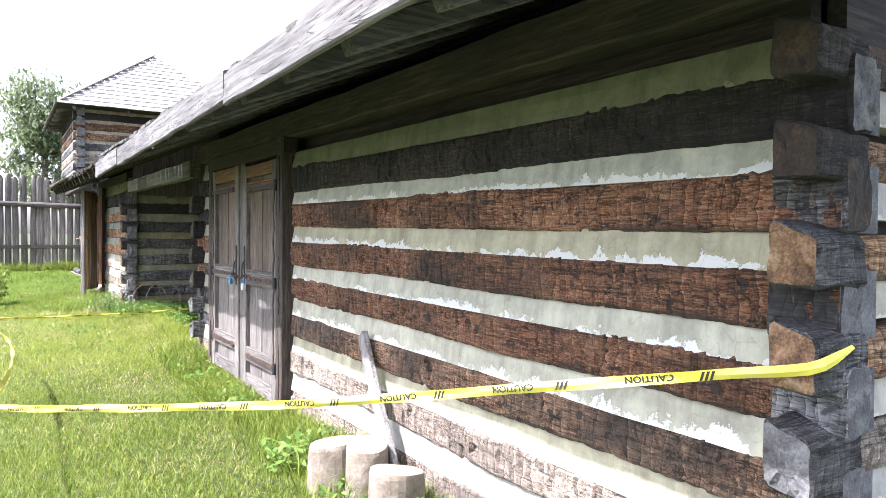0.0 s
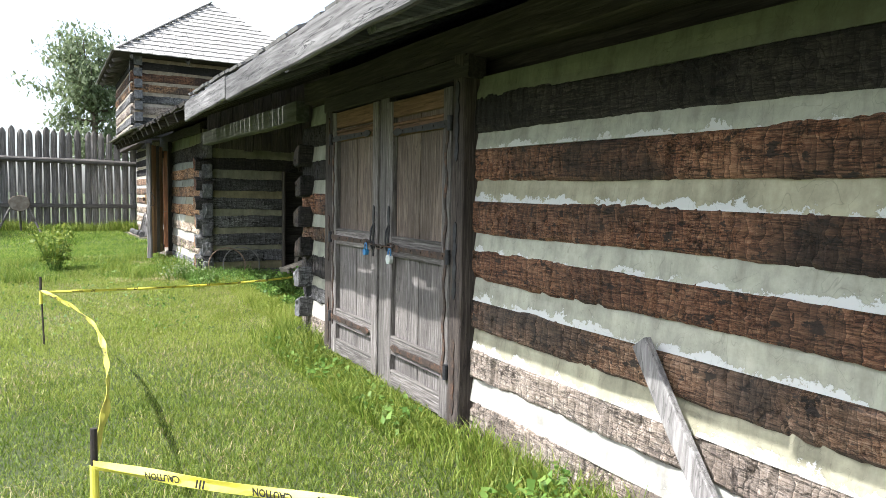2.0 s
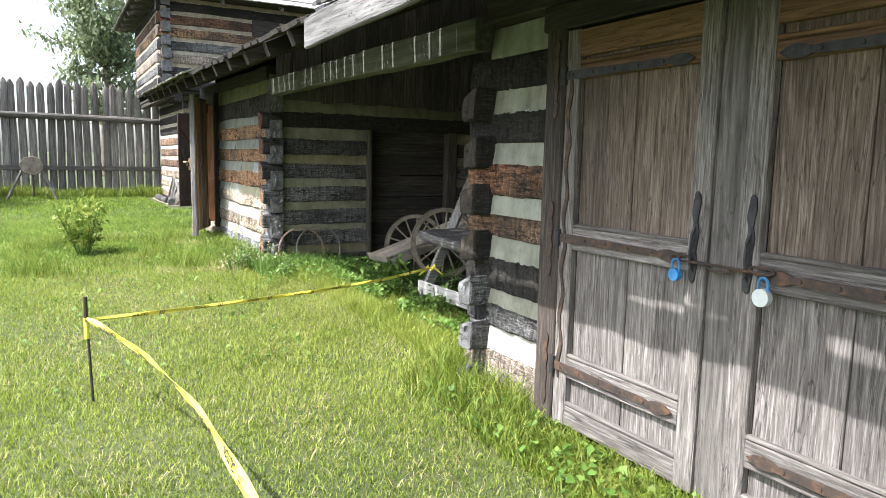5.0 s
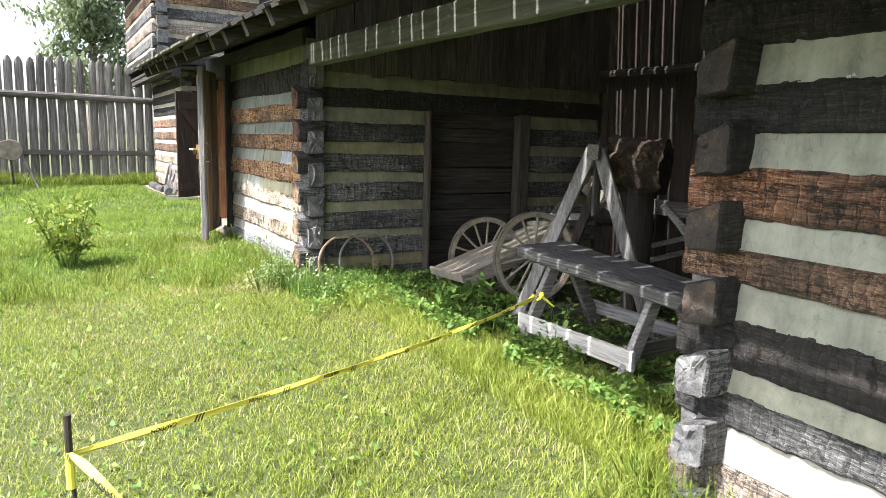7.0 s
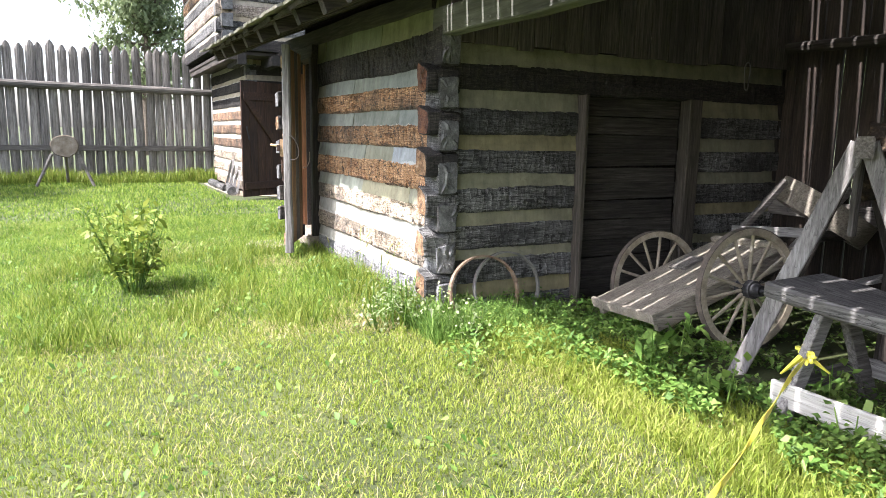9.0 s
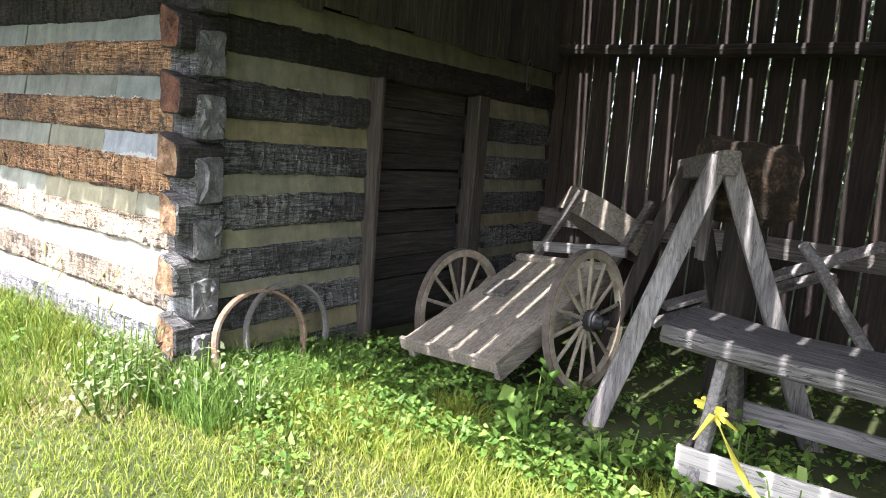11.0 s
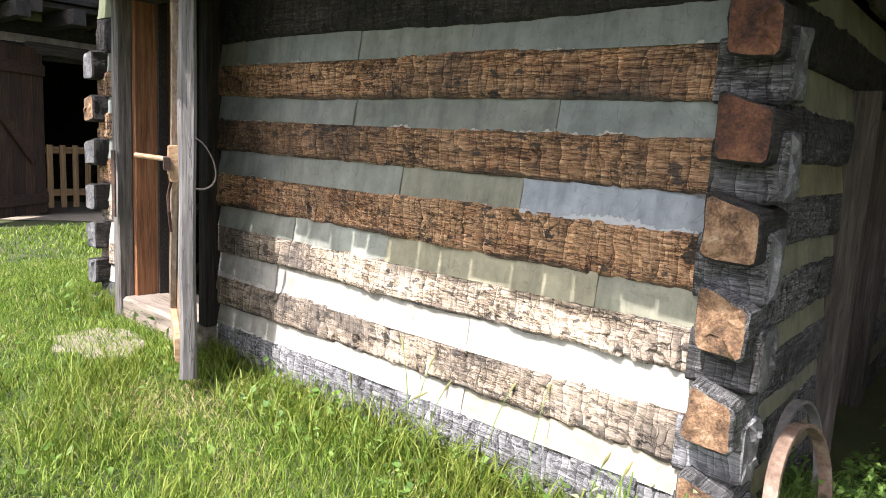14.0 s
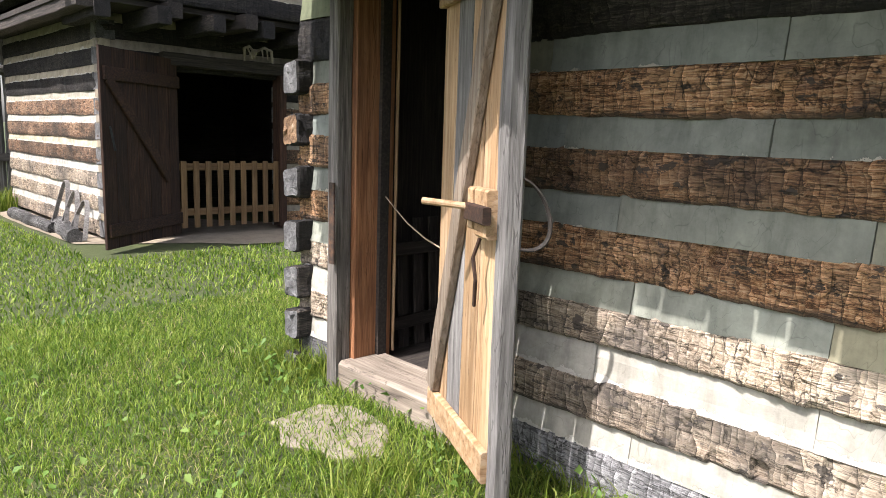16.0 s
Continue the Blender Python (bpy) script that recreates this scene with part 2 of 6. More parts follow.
LOG = {}
for ax in "xy":
    LOG["red", ax] = hewn_wood("red_hewn_log_" + ax, ax, (0.036, 0.015, 0.008), (0.18, 0.073, 0.034), (0.35, 0.205, 0.12), (0.032, 0.024, 0.019))
    LOG["russet", ax] = hewn_wood("russet_hewn_log_" + ax, ax, (0.05, 0.025, 0.014), (0.23, 0.122, 0.066), (0.42, 0.295, 0.20), (0.042, 0.034, 0.028))
    # near-black tone: real staining with the shade under eaves painted in
    LOG["dark", ax] = hewn_wood("stain_shade_hewn_log_" + ax, ax, (0.006, 0.006, 0.006), (0.022, 0.019, 0.017), (0.075, 0.063, 0.053), (0.010, 0.009, 0.009))
    LOG["grey", ax] = hewn_wood("bleached_hewn_log_" + ax, ax, (0.09, 0.068, 0.05), (0.26, 0.205, 0.16), (0.44, 0.385, 0.33), (0.13, 0.105, 0.088))
    LOG["tan", ax] = hewn_wood("tan_hewn_log_" + ax, ax, (0.065, 0.028, 0.012), (0.33, 0.165, 0.073), (0.55, 0.37, 0.22), (0.050, 0.040, 0.033), 0.85)
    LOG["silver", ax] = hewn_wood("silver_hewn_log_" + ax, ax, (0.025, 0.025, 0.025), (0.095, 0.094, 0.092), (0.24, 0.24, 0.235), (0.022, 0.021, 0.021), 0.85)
CHINK = plaster("sage_chinking", (0.36, 0.355, 0.275), (0.56, 0.57, 0.55), 0.43, 0.24)
for ax in "xy":
    LOG["bleach", ax] = hewn_wood("sun_bleached_hewn_log_" + ax, ax, (0.125, 0.085, 0.055), (0.40, 0.31, 0.215), (0.62, 0.53, 0.425), (0.09, 0.078, 0.068), 0.85, 0.48)
for ax in "xy":
    LOG["steel", ax] = hewn_wood("blue_grey_sill_log_" + ax, ax, (0.06, 0.06, 0.062), (0.19, 0.19, 0.195), (0.33, 0.33, 0.335), (0.08, 0.08, 0.082), 0.85, 0.4)
CHINK_PATCH = plaster("pale_patched_chinking", (0.25, 0.265, 0.27), (0.36, 0.37, 0.37), 0.4)
CHINK_END = plaster("plain_sage_chinking", (0.27, 0.275, 0.22), (0.42, 0.42, 0.36), 0.1)
# algae green, with the eave's shade darkening the colour further
CHINK_TOP = plaster("algae_eave_shade_chinking", (0.15, 0.165, 0.095), (0.22, 0.22, 0.15), 0.2)
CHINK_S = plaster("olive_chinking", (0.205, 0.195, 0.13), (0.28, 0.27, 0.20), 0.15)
CHINK_B = plaster("grey_green_chinking", (0.185, 0.20, 0.175), (0.36, 0.34, 0.28), 0.22)
CHINK_LOW = plaster("pale_chinking", (0.39, 0.37, 0.315), (0.52, 0.50, 0.455), 0.4)
CHINK_T = plaster("buff_chinking", (0.30, 0.26, 0.20), (0.42, 0.38, 0.31), 0.3)
GREYX, GREYY, GREYZ = [wood("grey_weathered_board_" + a, a, (0.04, 0.036, 0.033), (0.125, 0.114, 0.103), (0.25, 0.235, 0.218)) for a in "xyz"]
SHAKEDARK = mottled("grey_shake", [(0.3, (0.07, 0.067, 0.062)), (0.5, (0.16, 0.155, 0.145)), (0.7, (0.27, 0.265, 0.25))], 6, 0.9, 0.6, 0.012)
PALEX, PALEY, PALEZ = [wood("silvered_board_" + a, a, (0.09, 0.085, 0.08), (0.21, 0.20, 0.192), (0.36, 0.35, 0.335)) for a in "xyz"]
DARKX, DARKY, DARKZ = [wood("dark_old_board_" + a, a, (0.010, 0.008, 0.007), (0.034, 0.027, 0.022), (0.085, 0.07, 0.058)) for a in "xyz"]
FASCIA = wood("grey_fascia_wood", "y", (0.045, 0.043, 0.041), (0.135, 0.13, 0.125), (0.25, 0.245, 0.235), 0.9, 45, 0.8, 0.15, 0.8)
BROWNZ = wood("brown_old_board_z", "z", (0.010, 0.004, 0.002), (0.042, 0.018, 0.009), (0.095, 0.045, 0.024))
BROWNX = wood("brown_old_board_x", "x", (0.010, 0.004, 0.002), (0.042, 0.018, 0.009), (0.095, 0.045, 0.024))
FRESHZ = wood("fresh_pine_z", "z", (0.20, 0.105, 0.045), (0.42, 0.27, 0.145), (0.56, 0.43, 0.29), 0.7, 32, 0.35, 0.18)
FRESHX = wood("fresh_pine_x", "x", (0.20, 0.105, 0.045), (0.42, 0.27, 0.145), (0.56, 0.43, 0.29), 0.7, 32, 0.35, 0.18)
END = mottled("log_end_grain", [(0.38, (0.03, 0.02, 0.014)), (0.48, (0.14, 0.08, 0.042)), (0.56, (0.25, 0.155, 0.085)), (0.66, (0.35, 0.27, 0.19))], 12, 0.9, 1.0, 0.014, 0.0, 120.0)
END_RED = mottled("red_brown_end_grain", [(0.38, (0.012, 0.008, 0.006)), (0.5, (0.075, 0.030, 0.016)), (0.66, (0.19, 0.085, 0.04))], 9, 0.9, 1.0, 0.014, 0.0, 120.0)
END_DARK = mottled("dark_end_grain", [(0.36, (0.012, 0.011, 0.011)), (0.53, (0.04, 0.030, 0.023)), (0.68, (0.12, 0.075, 0.042))], 8, 0.9, 1.0, 0.02, 0.0, 90.0)
END_GREY = mottled("grey_end_grain", [(0.32, (0.03, 0.03, 0.03)), (0.5, (0.11, 0.11, 0.112)), (0.68, (0.25, 0.25, 0.25))], 11, 0.9, 1.0, 0.02, 0.0, 110.0)
IRON = mottled("rusted_iron", [(0.35, (0.028, 0.025, 0.023)), (0.52, (0.062, 0.042, 0.032)), (0.7, (0.17, 0.085, 0.048))], 16, 0.75, 0.3, 0.002, 0.3)
BLACKIRON = mottled("black_iron", [(0.35, (0.015, 0.016, 0.018)), (0.65, (0.06, 0.06, 0.065))], 20, 0.6, 0.3, 0.002, 0.5)
EARTH = mottled("lawn_soil", [(0.3, (0.024, 0.030, 0.010)), (0.5, (0.045, 0.060, 0.016)), (0.7, (0.085, 0.092, 0.032))], 1.2, 0.95, 0.6, 0.03, 0.0, 30.0)
SAND = mottled("pale_sand", [(0.3, (0.17, 0.14, 0.10)), (0.7, (0.32, 0.275, 0.21))], 6, 0.95, 0.4, 0.01)
STONE = mottled("pale_flagstone", [(0.3, (0.16, 0.135, 0.10)), (0.7, (0.30, 0.265, 0.21))], 7, 0.9, 0.5, 0.01)
SHAKE = mottled("silvered_shake", [(0.3, (0.14, 0.13, 0.12)), (0.5, (0.28, 0.27, 0.25)), (0.7, (0.40, 0.39, 0.36))], 6, 0.9, 0.5, 0.01)
MOSS = mottled("mossy_shake", [(0.35, (0.10, 0.11, 0.05)), (0.5, (0.17, 0.16, 0.12)), (0.7, (0.30, 0.29, 0.26))], 5, 0.95, 0.6, 0.01)
YELLOW = mottled("yellow_plastic_tape", [(0.3, (0.66, 0.58, 0.05)), (0.7, (0.80, 0.74, 0.14))], 5, 0.35, 0.15, 0.003)
BLACK = mottled("black_print", [(0.3, (0.01, 0.01, 0.01)), (0.7, (0.03, 0.03, 0.03))], 9, 0.5, 0.1, 0.001)
PAINTED = wood("faded_cream_paint", "x", (0.12, 0.10, 0.08), (0.26, 0.23, 0.185), (0.38, 0.345, 0.285), 0.8, 70, 0.5, 0.14)
WHEELWOOD = mottled("pale_wheel_wood", [(0.3, (0.15, 0.125, 0.09)), (0.5, (0.30, 0.26, 0.195)), (0.7, (0.45, 0.405, 0.33))], 12, 0.8, 0.4, 0.004)
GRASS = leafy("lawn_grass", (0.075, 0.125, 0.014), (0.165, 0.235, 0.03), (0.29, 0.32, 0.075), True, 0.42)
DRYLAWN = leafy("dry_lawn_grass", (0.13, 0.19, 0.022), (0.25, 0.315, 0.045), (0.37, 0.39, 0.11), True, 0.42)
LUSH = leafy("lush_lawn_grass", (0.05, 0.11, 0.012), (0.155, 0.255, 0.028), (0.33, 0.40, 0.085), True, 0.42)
WEED = leafy("weed_leaf", (0.065, 0.14, 0.025), (0.125, 0.225, 0.042), (0.21, 0.31, 0.075))
# greens paled so that distance haze sits in the leaf colour
TREELEAF = leafy("hazed_tree_leaf", (0.11, 0.145, 0.07), (0.17, 0.215, 0.11), (0.25, 0.29, 0.17), True, 0.5)
BARK = mottled("bark", [(0.3, (0.05, 0.04, 0.03)), (0.7, (0.16, 0.13, 0.10))], 12, 0.95, 0.9, 0.02)


# ---- building helpers ----
def place(ob, parent):
    """Hangs ob under parent and leaves it where it is."""
    ob.parent = parent
    m = Matrix.Translation(parent.location)
    if parent.parent:
        m = Matrix.Translation(parent.parent.location) if parent.type == "MESH" else m
    ob.matrix_parent_inverse = m.inverted()
    return ob


def part(name, bm, material, parent=None, label="", smooth=False):
    me = bpy.data.meshes.new(name)
    bm.normal_update()
    bm.to_mesh(me)
    bm.free()
    for mat in material if isinstance(material, (list, tuple)) else [material]:
        me.materials.append(mat)
    if smooth:
        me.polygons.foreach_set("use_smooth", [True] * len(me.polygons))
    ob = new(name, me)
    if parent:
        place(ob, parent)
    if label:
        tagged(ob, label)
    return ob


def thing(name, at, label, category, group="", kind=""):
    ob = new(name)
    ob.location = at
    ob.empty_display_size = 0.1
    return tagged(ob, label, category, group, kind)


def box(x0, x1, y0, y1, z0, z1, bev=0.006, bm=None, m=None):
    b = bmesh.new()
    c = ((x0 + x1) / 2, (y0 + y1) / 2, (z0 + z1) / 2)
    s = (abs(x1 - x0), abs(y1 - y0), abs(z1 - z0))
    bmesh.ops.create_cube(b, size=1, matrix=Matrix.LocRotScale(c, None, s))
    if bev:
        bmesh.ops.bevel(b, geom=b.edges[:], offset=min(bev, min(s) * 0.3), segments=1, affect="EDGES")
    if m is not None:
        bmesh.ops.transform(b, matrix=m, verts=b.verts)
    if bm is None:
        return b
    me = bpy.data.meshes.new("tmp")
    b.to_mesh(me)
    b.free()
    bm.from_mesh(me)
    bpy.data.meshes.remove(me)
    return bm


def beam(a, b, w, h, bev=0.006, up=(0, 0, 1), bm=None, wear=0.0, seed=0):
    """A squared timber from a to b, w wide and h high, sawn straight with slightly uneven faces."""
    a, b = Vector(a), Vector(b)
    d = b - a
    y = d.normalized()
    u = Vector(up)
    x = y.cross(u).normalized()
    z = x.cross(y)
    m = Matrix((x, y, z)).transposed().to_4x4()
    m.translation = a
    out = bmesh.new()
    n = max(1, int(d.length / 0.12)) if wear else 1
    e = min(bev, w * 0.3, h * 0.3)
    prof = [(-w / 2 + e, -h / 2), (w / 2 - e, -h / 2), (w / 2, -h / 2 + e), (w / 2, h / 2 - e), (w / 2 - e, h / 2), (-w / 2 + e, h / 2), (-w / 2, h / 2 - e), (-w / 2, -h / 2 + e)]
    rings = []
    for i in range(n + 1):
        t = d.length * i / n
        ring = []
        for k, (px, pz) in enumerate(prof):
            if wear:
                q = Vector((seed * 3.1 + px * 3, t * 2.2, pz * 3 + seed))
                px += noise.noise(q) * wear
                pz += noise.noise(q + Vector((7, 3, 5))) * wear
            ring.append(out.verts.new(m @ Vector((px, t, pz))))
        rings.append(ring)
    for r, s in zip(rings, rings[1:]):
        for k in range(8):
            out.faces.new((r[k], s[k], s[(k + 1) % 8], r[(k + 1) % 8]))
    out.faces.new(rings[0])
    out.faces.new(rings[-1][::-1])
    bmesh.ops.recalc_face_normals(out, faces=out.faces)
    if bm is None:
        return out
    me = bpy.data.meshes.new("tmp")
    out.to_mesh(me)
    out.free()
    bm.from_mesh(me)
    bpy.data.meshes.remove(me)
    return bm


def rod(a, b, r0, r1=None, seg=8, bm=None, wob=0.0, seed=0, n=None):
    """A round bar from a to b; wob makes it crooked like a pole."""
    bm = bm or bmesh.new()
    a, b = Vector(a), Vector(b)
    r1 = r0 if r1 is None else r1
    d = (b - a).normalized()
    u = d.cross(Vector((0.13, 0.27, 0.95)) if abs(d.z) < 0.9 else Vector((1, 0.1, 0))).normalized()
    w = d.cross(u)
    n = n or (8 if wob else 1)
    rings = []
    for i in range(n + 1):
        t = i / n
        c = a.lerp(b, t)
        if wob:
            c += (u * noise.noise((seed, t * 3, 0)) + w * noise.noise((seed, t * 3, 5))) * wob
        r = r0 + (r1 - r0) * t
        ring = []
        for k in range(seg):
            an = 2 * math.pi * k / seg
            rr = r * (1 + (noise.noise((seed + k, t * 5, 2)) * 0.12 if wob else 0))
            ring.append(bm.verts.new(c + (u * math.cos(an) + w * math.sin(an)) * rr))
        rings.append(ring)
    for p, q in zip(rings, rings[1:]):
        for k in range(seg):
            bm.faces.new((p[k], p[(k + 1) % seg], q[(k + 1) % seg], q[k]))
    bm.faces.new(rings[0][::-1])
    bm.faces.new(rings[-1])
    return bm


def dice(*q):
    """A repeatable random number between 0 and 1 for whole numbers q."""
    v = math.sin(sum(c * k for c, k in zip(q, (12.9898, 78.233, 37.719)))) * 43758.5453
    return v - math.floor(v)


def chip(a, z, seed):
    """Depth of the axe-cut relief: upright scallops broken into blocks, each set a little deeper or prouder."""
    w = a + 0.022 * noise.noise((a * 5, z * 9, seed)) + 0.010 * noise.noise((a * 3, z * 30, seed + 5))
    bw = 0.052
    c = math.floor(w / bw)
    f = w / bw - c
    r = math.floor((z + 0.02 * noise.noise((a * 12, z * 4, seed + 9))) / 0.062 + dice(c, seed) * 3)
    rough = max(0.0, 0.5 + noise.noise((a * 1.7, z * 3, seed + 2)))
    return (f * 0.0065 + (dice(c, r, seed) ** 2) * 0.011 + (dice(r + 7, c + 3, seed) > 0.93) * 0.012) * (0.35 + rough)


def hewn(axis, a0, a1, z0, z1, face, depth, seed, step=0.05, rough=0.011, slope=0.0, fine=False):
    """A hand-hewn log along axis, its scored face at `face` (towards -x or -y); material slot 1 is its end grain."""
    bm = bmesh.new()
    step = 0.0135 if fine else step
    n = max(2, int((a1 - a0) / step))
    rows = 11 if fine else 5
    rings = []
    for i in range(n + 1):
        a = a0 + (a1 - a0) * i / n
        zt = z1 + slope * (a - a0) + noise.noise((a * 0.9, seed * 5.3, 1)) * 0.016 + noise.noise((a * 7, seed, 3)) * 0.006
        zb = z0 + slope * (a - a0) + noise.noise((a * 0.9, seed * 3.7, 8)) * 0.016 + noise.noise((a * 7, seed, 9)) * 0.006
        if fine:
            zt += noise.noise((a * 30, seed, 3)) * 0.004
            zb += noise.noise((a * 30, seed, 9)) * 0.004
        ring = []
        for r in range(rows + 1):
            t = r / rows
            z = zb + (zt - zb) * (0.02 + 0.96 * t)
            f = noise.noise((a * 1.3, z * 4, seed)) * rough * 1.4 + abs(noise.noise((a * 6, seed * 2.1, 2))) * rough
            if fine:
                f += chip(a, z - slope * (a - a0), seed) - 0.004
            else:
                f += noise.noise((a * 14, z * 6, seed + 4)) * rough * 0.8
            if r in (0, rows):
                f += 0.012 + 0.01 * noise.noise((a * 9, r, seed))
            ring.append((f, z))
        ring += [(0.04, zt), (depth, zt), (depth, zb), (0.04, zb)]
        rings.append([bm.verts.new((face + f, a, z) if axis == "y" else (a, face + f, z)) for f, z in ring])
    k = len(rings[0])
    for p, q in zip(rings, rings[1:]):
        for j in range(k):
            bm.faces.new((p[j], p[(j + 1) % k], q[(j + 1) % k], q[j]))
    for e in (bm.faces.new(rings[0]), bm.faces.new(rings[-1])):
        e.material_index = 1
    bmesh.ops.recalc_face_normals(bm, faces=bm.faces)
    return bm


def chinking(axis, a0, a1, z0, z1, face, depth, seed, slope=0.0, lean=0.02):
    bm = bmesh.new()
    n = max(2, int((a1 - a0) / 0.09))
    rings = []
    for i in range(n + 1):
        a = a0 + (a1 - a0) * i / n
        s = slope * (a - a0)
        pts = []
        for r in range(4):
            t = r / 3
            f = lean * (1 - t) * -1 + noise.noise((a * 3, t * 2, seed)) * 0.008 + 0.03
            pts.append((f, z0 + s + (z1 - z0) * t))
        pts += [(depth, z1 + s), (depth, z0 + s)]
        rings.append([bm.verts.new((face + f, a, z) if axis == "y" else (a, face + f, z)) for f, z in pts])
    for p, q in zip(rings, rings[1:]):
        for j in range(6):
            bm.faces.new((p[j], p[(j + 1) % 6], q[(j + 1) % 6], q[j]))
    bm.faces.new(rings[0])
    bm.faces.new(rings[-1])
    bmesh.ops.recalc_face_normals(bm, faces=bm.faces)
    return bm


def dovetail_end(axis, tip, length, inner, outer, z0, z1, seed, drop=0.055, flare=0.0):
    """The hewn end of a crossing log. It comes out at `tip`; its top falls by `drop` from its inner to its outer side
    and rises by `flare` towards the tip, its arrises are worn round, and slot 1 is its end grain."""
    bm = bmesh.new()
    jit = lambda q: noise.noise((seed * 1.7, q * 2.3, 4)) * 0.012
    corners_ = [(inner + jit(1), z0 + jit(2)), (outer + jit(3), z0 - 0.012 + jit(4)), (outer + jit(5), z1 - drop + jit(6)), (inner + jit(7), z1 + jit(8))]
    ring0 = []
    for k in range(4):
        a, b = Vector(corners_[k]), Vector(corners_[(k + 1) % 4])
        e = min(0.014, (b - a).length * 0.2)
        d = (b - a).normalized()
        ring0.append((a + d * e, k))
        for q in (0.27, 0.5, 0.73):
            ring0.append((a.lerp(b, q), k))
        ring0.append((b - d * e, k))
    mid = sum((p for p, _ in ring0), Vector((0, 0))) / len(ring0)
    n = 9
    rings = []
    for i in range(n + 1):
        t = i / n
        u = tip + length * (0.0 if i == 0 else 0.012 / abs(length) + (1 - 0.012 / abs(length)) * (i - 1) / (n - 1))
        ring = []
        for p, k in ring0:
            q = p + (mid - p) * (0.09 if i == 0 else 0.0)
            q = q + (q - mid).normalized() * (0.010 * noise.noise((u * 11, p.x * 13, p.y * 13 + seed)) + 0.004 * noise.noise((u * 30, p.x * 45, p.y * 45)))
            z = q.y + (flare * (1 - t) ** 1.5 if p.y > mid.y else 0.0)
            uu = u + (0.012 * noise.noise((q.x * 9, z * 9, seed)) if i < 2 else 0)
            ring.append(bm.verts.new((uu, q.x, z) if axis == "x" else (q.x, uu, z)))
        rings.append(ring)
    m = len(rings[0])
    for p, q in zip(rings, rings[1:]):
        for k in range(m):
            bm.faces.new((p[k], p[(k + 1) % m], q[(k + 1) % m], q[k]))
    cx = sum((v.co for v in rings[0]), Vector()) / m
    last = rings[0]
    for f in (0.72, 0.4):
        nxt = []
        for k, v in enumerate(rings[0]):
            co = cx + (v.co - cx) * f
            co[0 if axis == "x" else 1] += 0.006 * noise.noise((k * 1.9, f * 9, seed)) - (0.014 if dice(k, seed, 5) > 0.9 else 0)
            nxt.append(bm.verts.new(co))
        for k in range(m):
            bm.faces.new((last[k], last[(k + 1) % m], nxt[(k + 1) % m], nxt[k])).material_index = 1
        last = nxt
    bm.faces.new(last).material_index = 1
    bm.faces.new(rings[-1])
    bmesh.ops.recalc_face_normals(bm, faces=bm.faces)
    return bm


def ground_z(x, y):
    """Height of the lawn."""
    t = min(1, max(0, (y - 4) / 15))
    z = 0.02 + 0.22 * t * t * (3 - 2 * t)
    z -= 0.16 * math.exp(-((x - 3.9) ** 2 / 0.8 + (y - 12.4) ** 2 / 0.3))
    if y < 40:
        z += noise.noise((x * 0.35, y * 0.35, 3)) * 0.03 + noise.noise((x * 1.3, y * 1.3, 7)) * 0.012
    return z


# ---- ground ----
def lawn():
    xs = [-400, -120, -50, -25] + [-14 + 0.5 * i for i in range(45)] + [10, 14, 25, 50, 120, 400]
    ys = [-400, -120, -40, -15, -6] + [-3 + 0.5 * i for i in range(68)] + [33, 38, 50, 80, 150, 400, 1500]
    bm = bmesh.new()
    grid = [[bm.verts.new((x, y, ground_z(x, y))) for x in xs] for y in ys]
    for r, s in zip(grid, grid[1:]):
        for i in range(len(xs) - 1):
            bm.faces.new((r[i], r[i + 1], s[i + 1], s[i]))
    return tagged(part("ground", bm, EARTH, smooth=True), "mown green lawn running up to the log walls", "lawn", kind="structure")


lawn()

# ---- shed with the double door ----
A_TILT = 0.011
# top course darkest: stain plus eave shade put into the log colour
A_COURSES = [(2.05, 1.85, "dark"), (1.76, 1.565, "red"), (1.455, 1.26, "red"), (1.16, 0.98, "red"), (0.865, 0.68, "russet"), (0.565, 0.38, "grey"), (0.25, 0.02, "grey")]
wall_a = tagged(part("wall_shed_front", box(2.14, 2.2, 1.2, 8.4, 0.05, 2.4, 0), DARKY), "log wall of hewn timbers with pale clay chinking", "log wall", kind="structure")
for i, (t, b, kind) in enumerate(A_COURSES):
    y0, y1 = 1.02, 5.365
    s = A_TILT * (y1 - y0)
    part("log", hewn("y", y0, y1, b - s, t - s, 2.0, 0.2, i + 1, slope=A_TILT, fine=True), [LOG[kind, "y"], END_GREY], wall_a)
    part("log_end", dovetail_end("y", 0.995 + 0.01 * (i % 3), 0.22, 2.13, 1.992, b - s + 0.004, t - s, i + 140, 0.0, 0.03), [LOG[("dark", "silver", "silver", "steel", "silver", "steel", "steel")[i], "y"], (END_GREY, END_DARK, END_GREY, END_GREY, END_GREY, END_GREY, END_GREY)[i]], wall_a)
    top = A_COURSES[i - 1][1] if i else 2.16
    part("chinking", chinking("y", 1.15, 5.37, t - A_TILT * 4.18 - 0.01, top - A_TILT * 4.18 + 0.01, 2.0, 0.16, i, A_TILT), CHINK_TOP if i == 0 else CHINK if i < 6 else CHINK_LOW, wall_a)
END_A = [(2.14, 1.94, "dark"), (1.80, 1.605, "dark"), (1.487, 1.29, "red"), (1.18, 1.03, "russet"), (0.90, 0.68, "dark"), (0.60, 0.45, "silver"), (0.31, 0.06, "grey")]
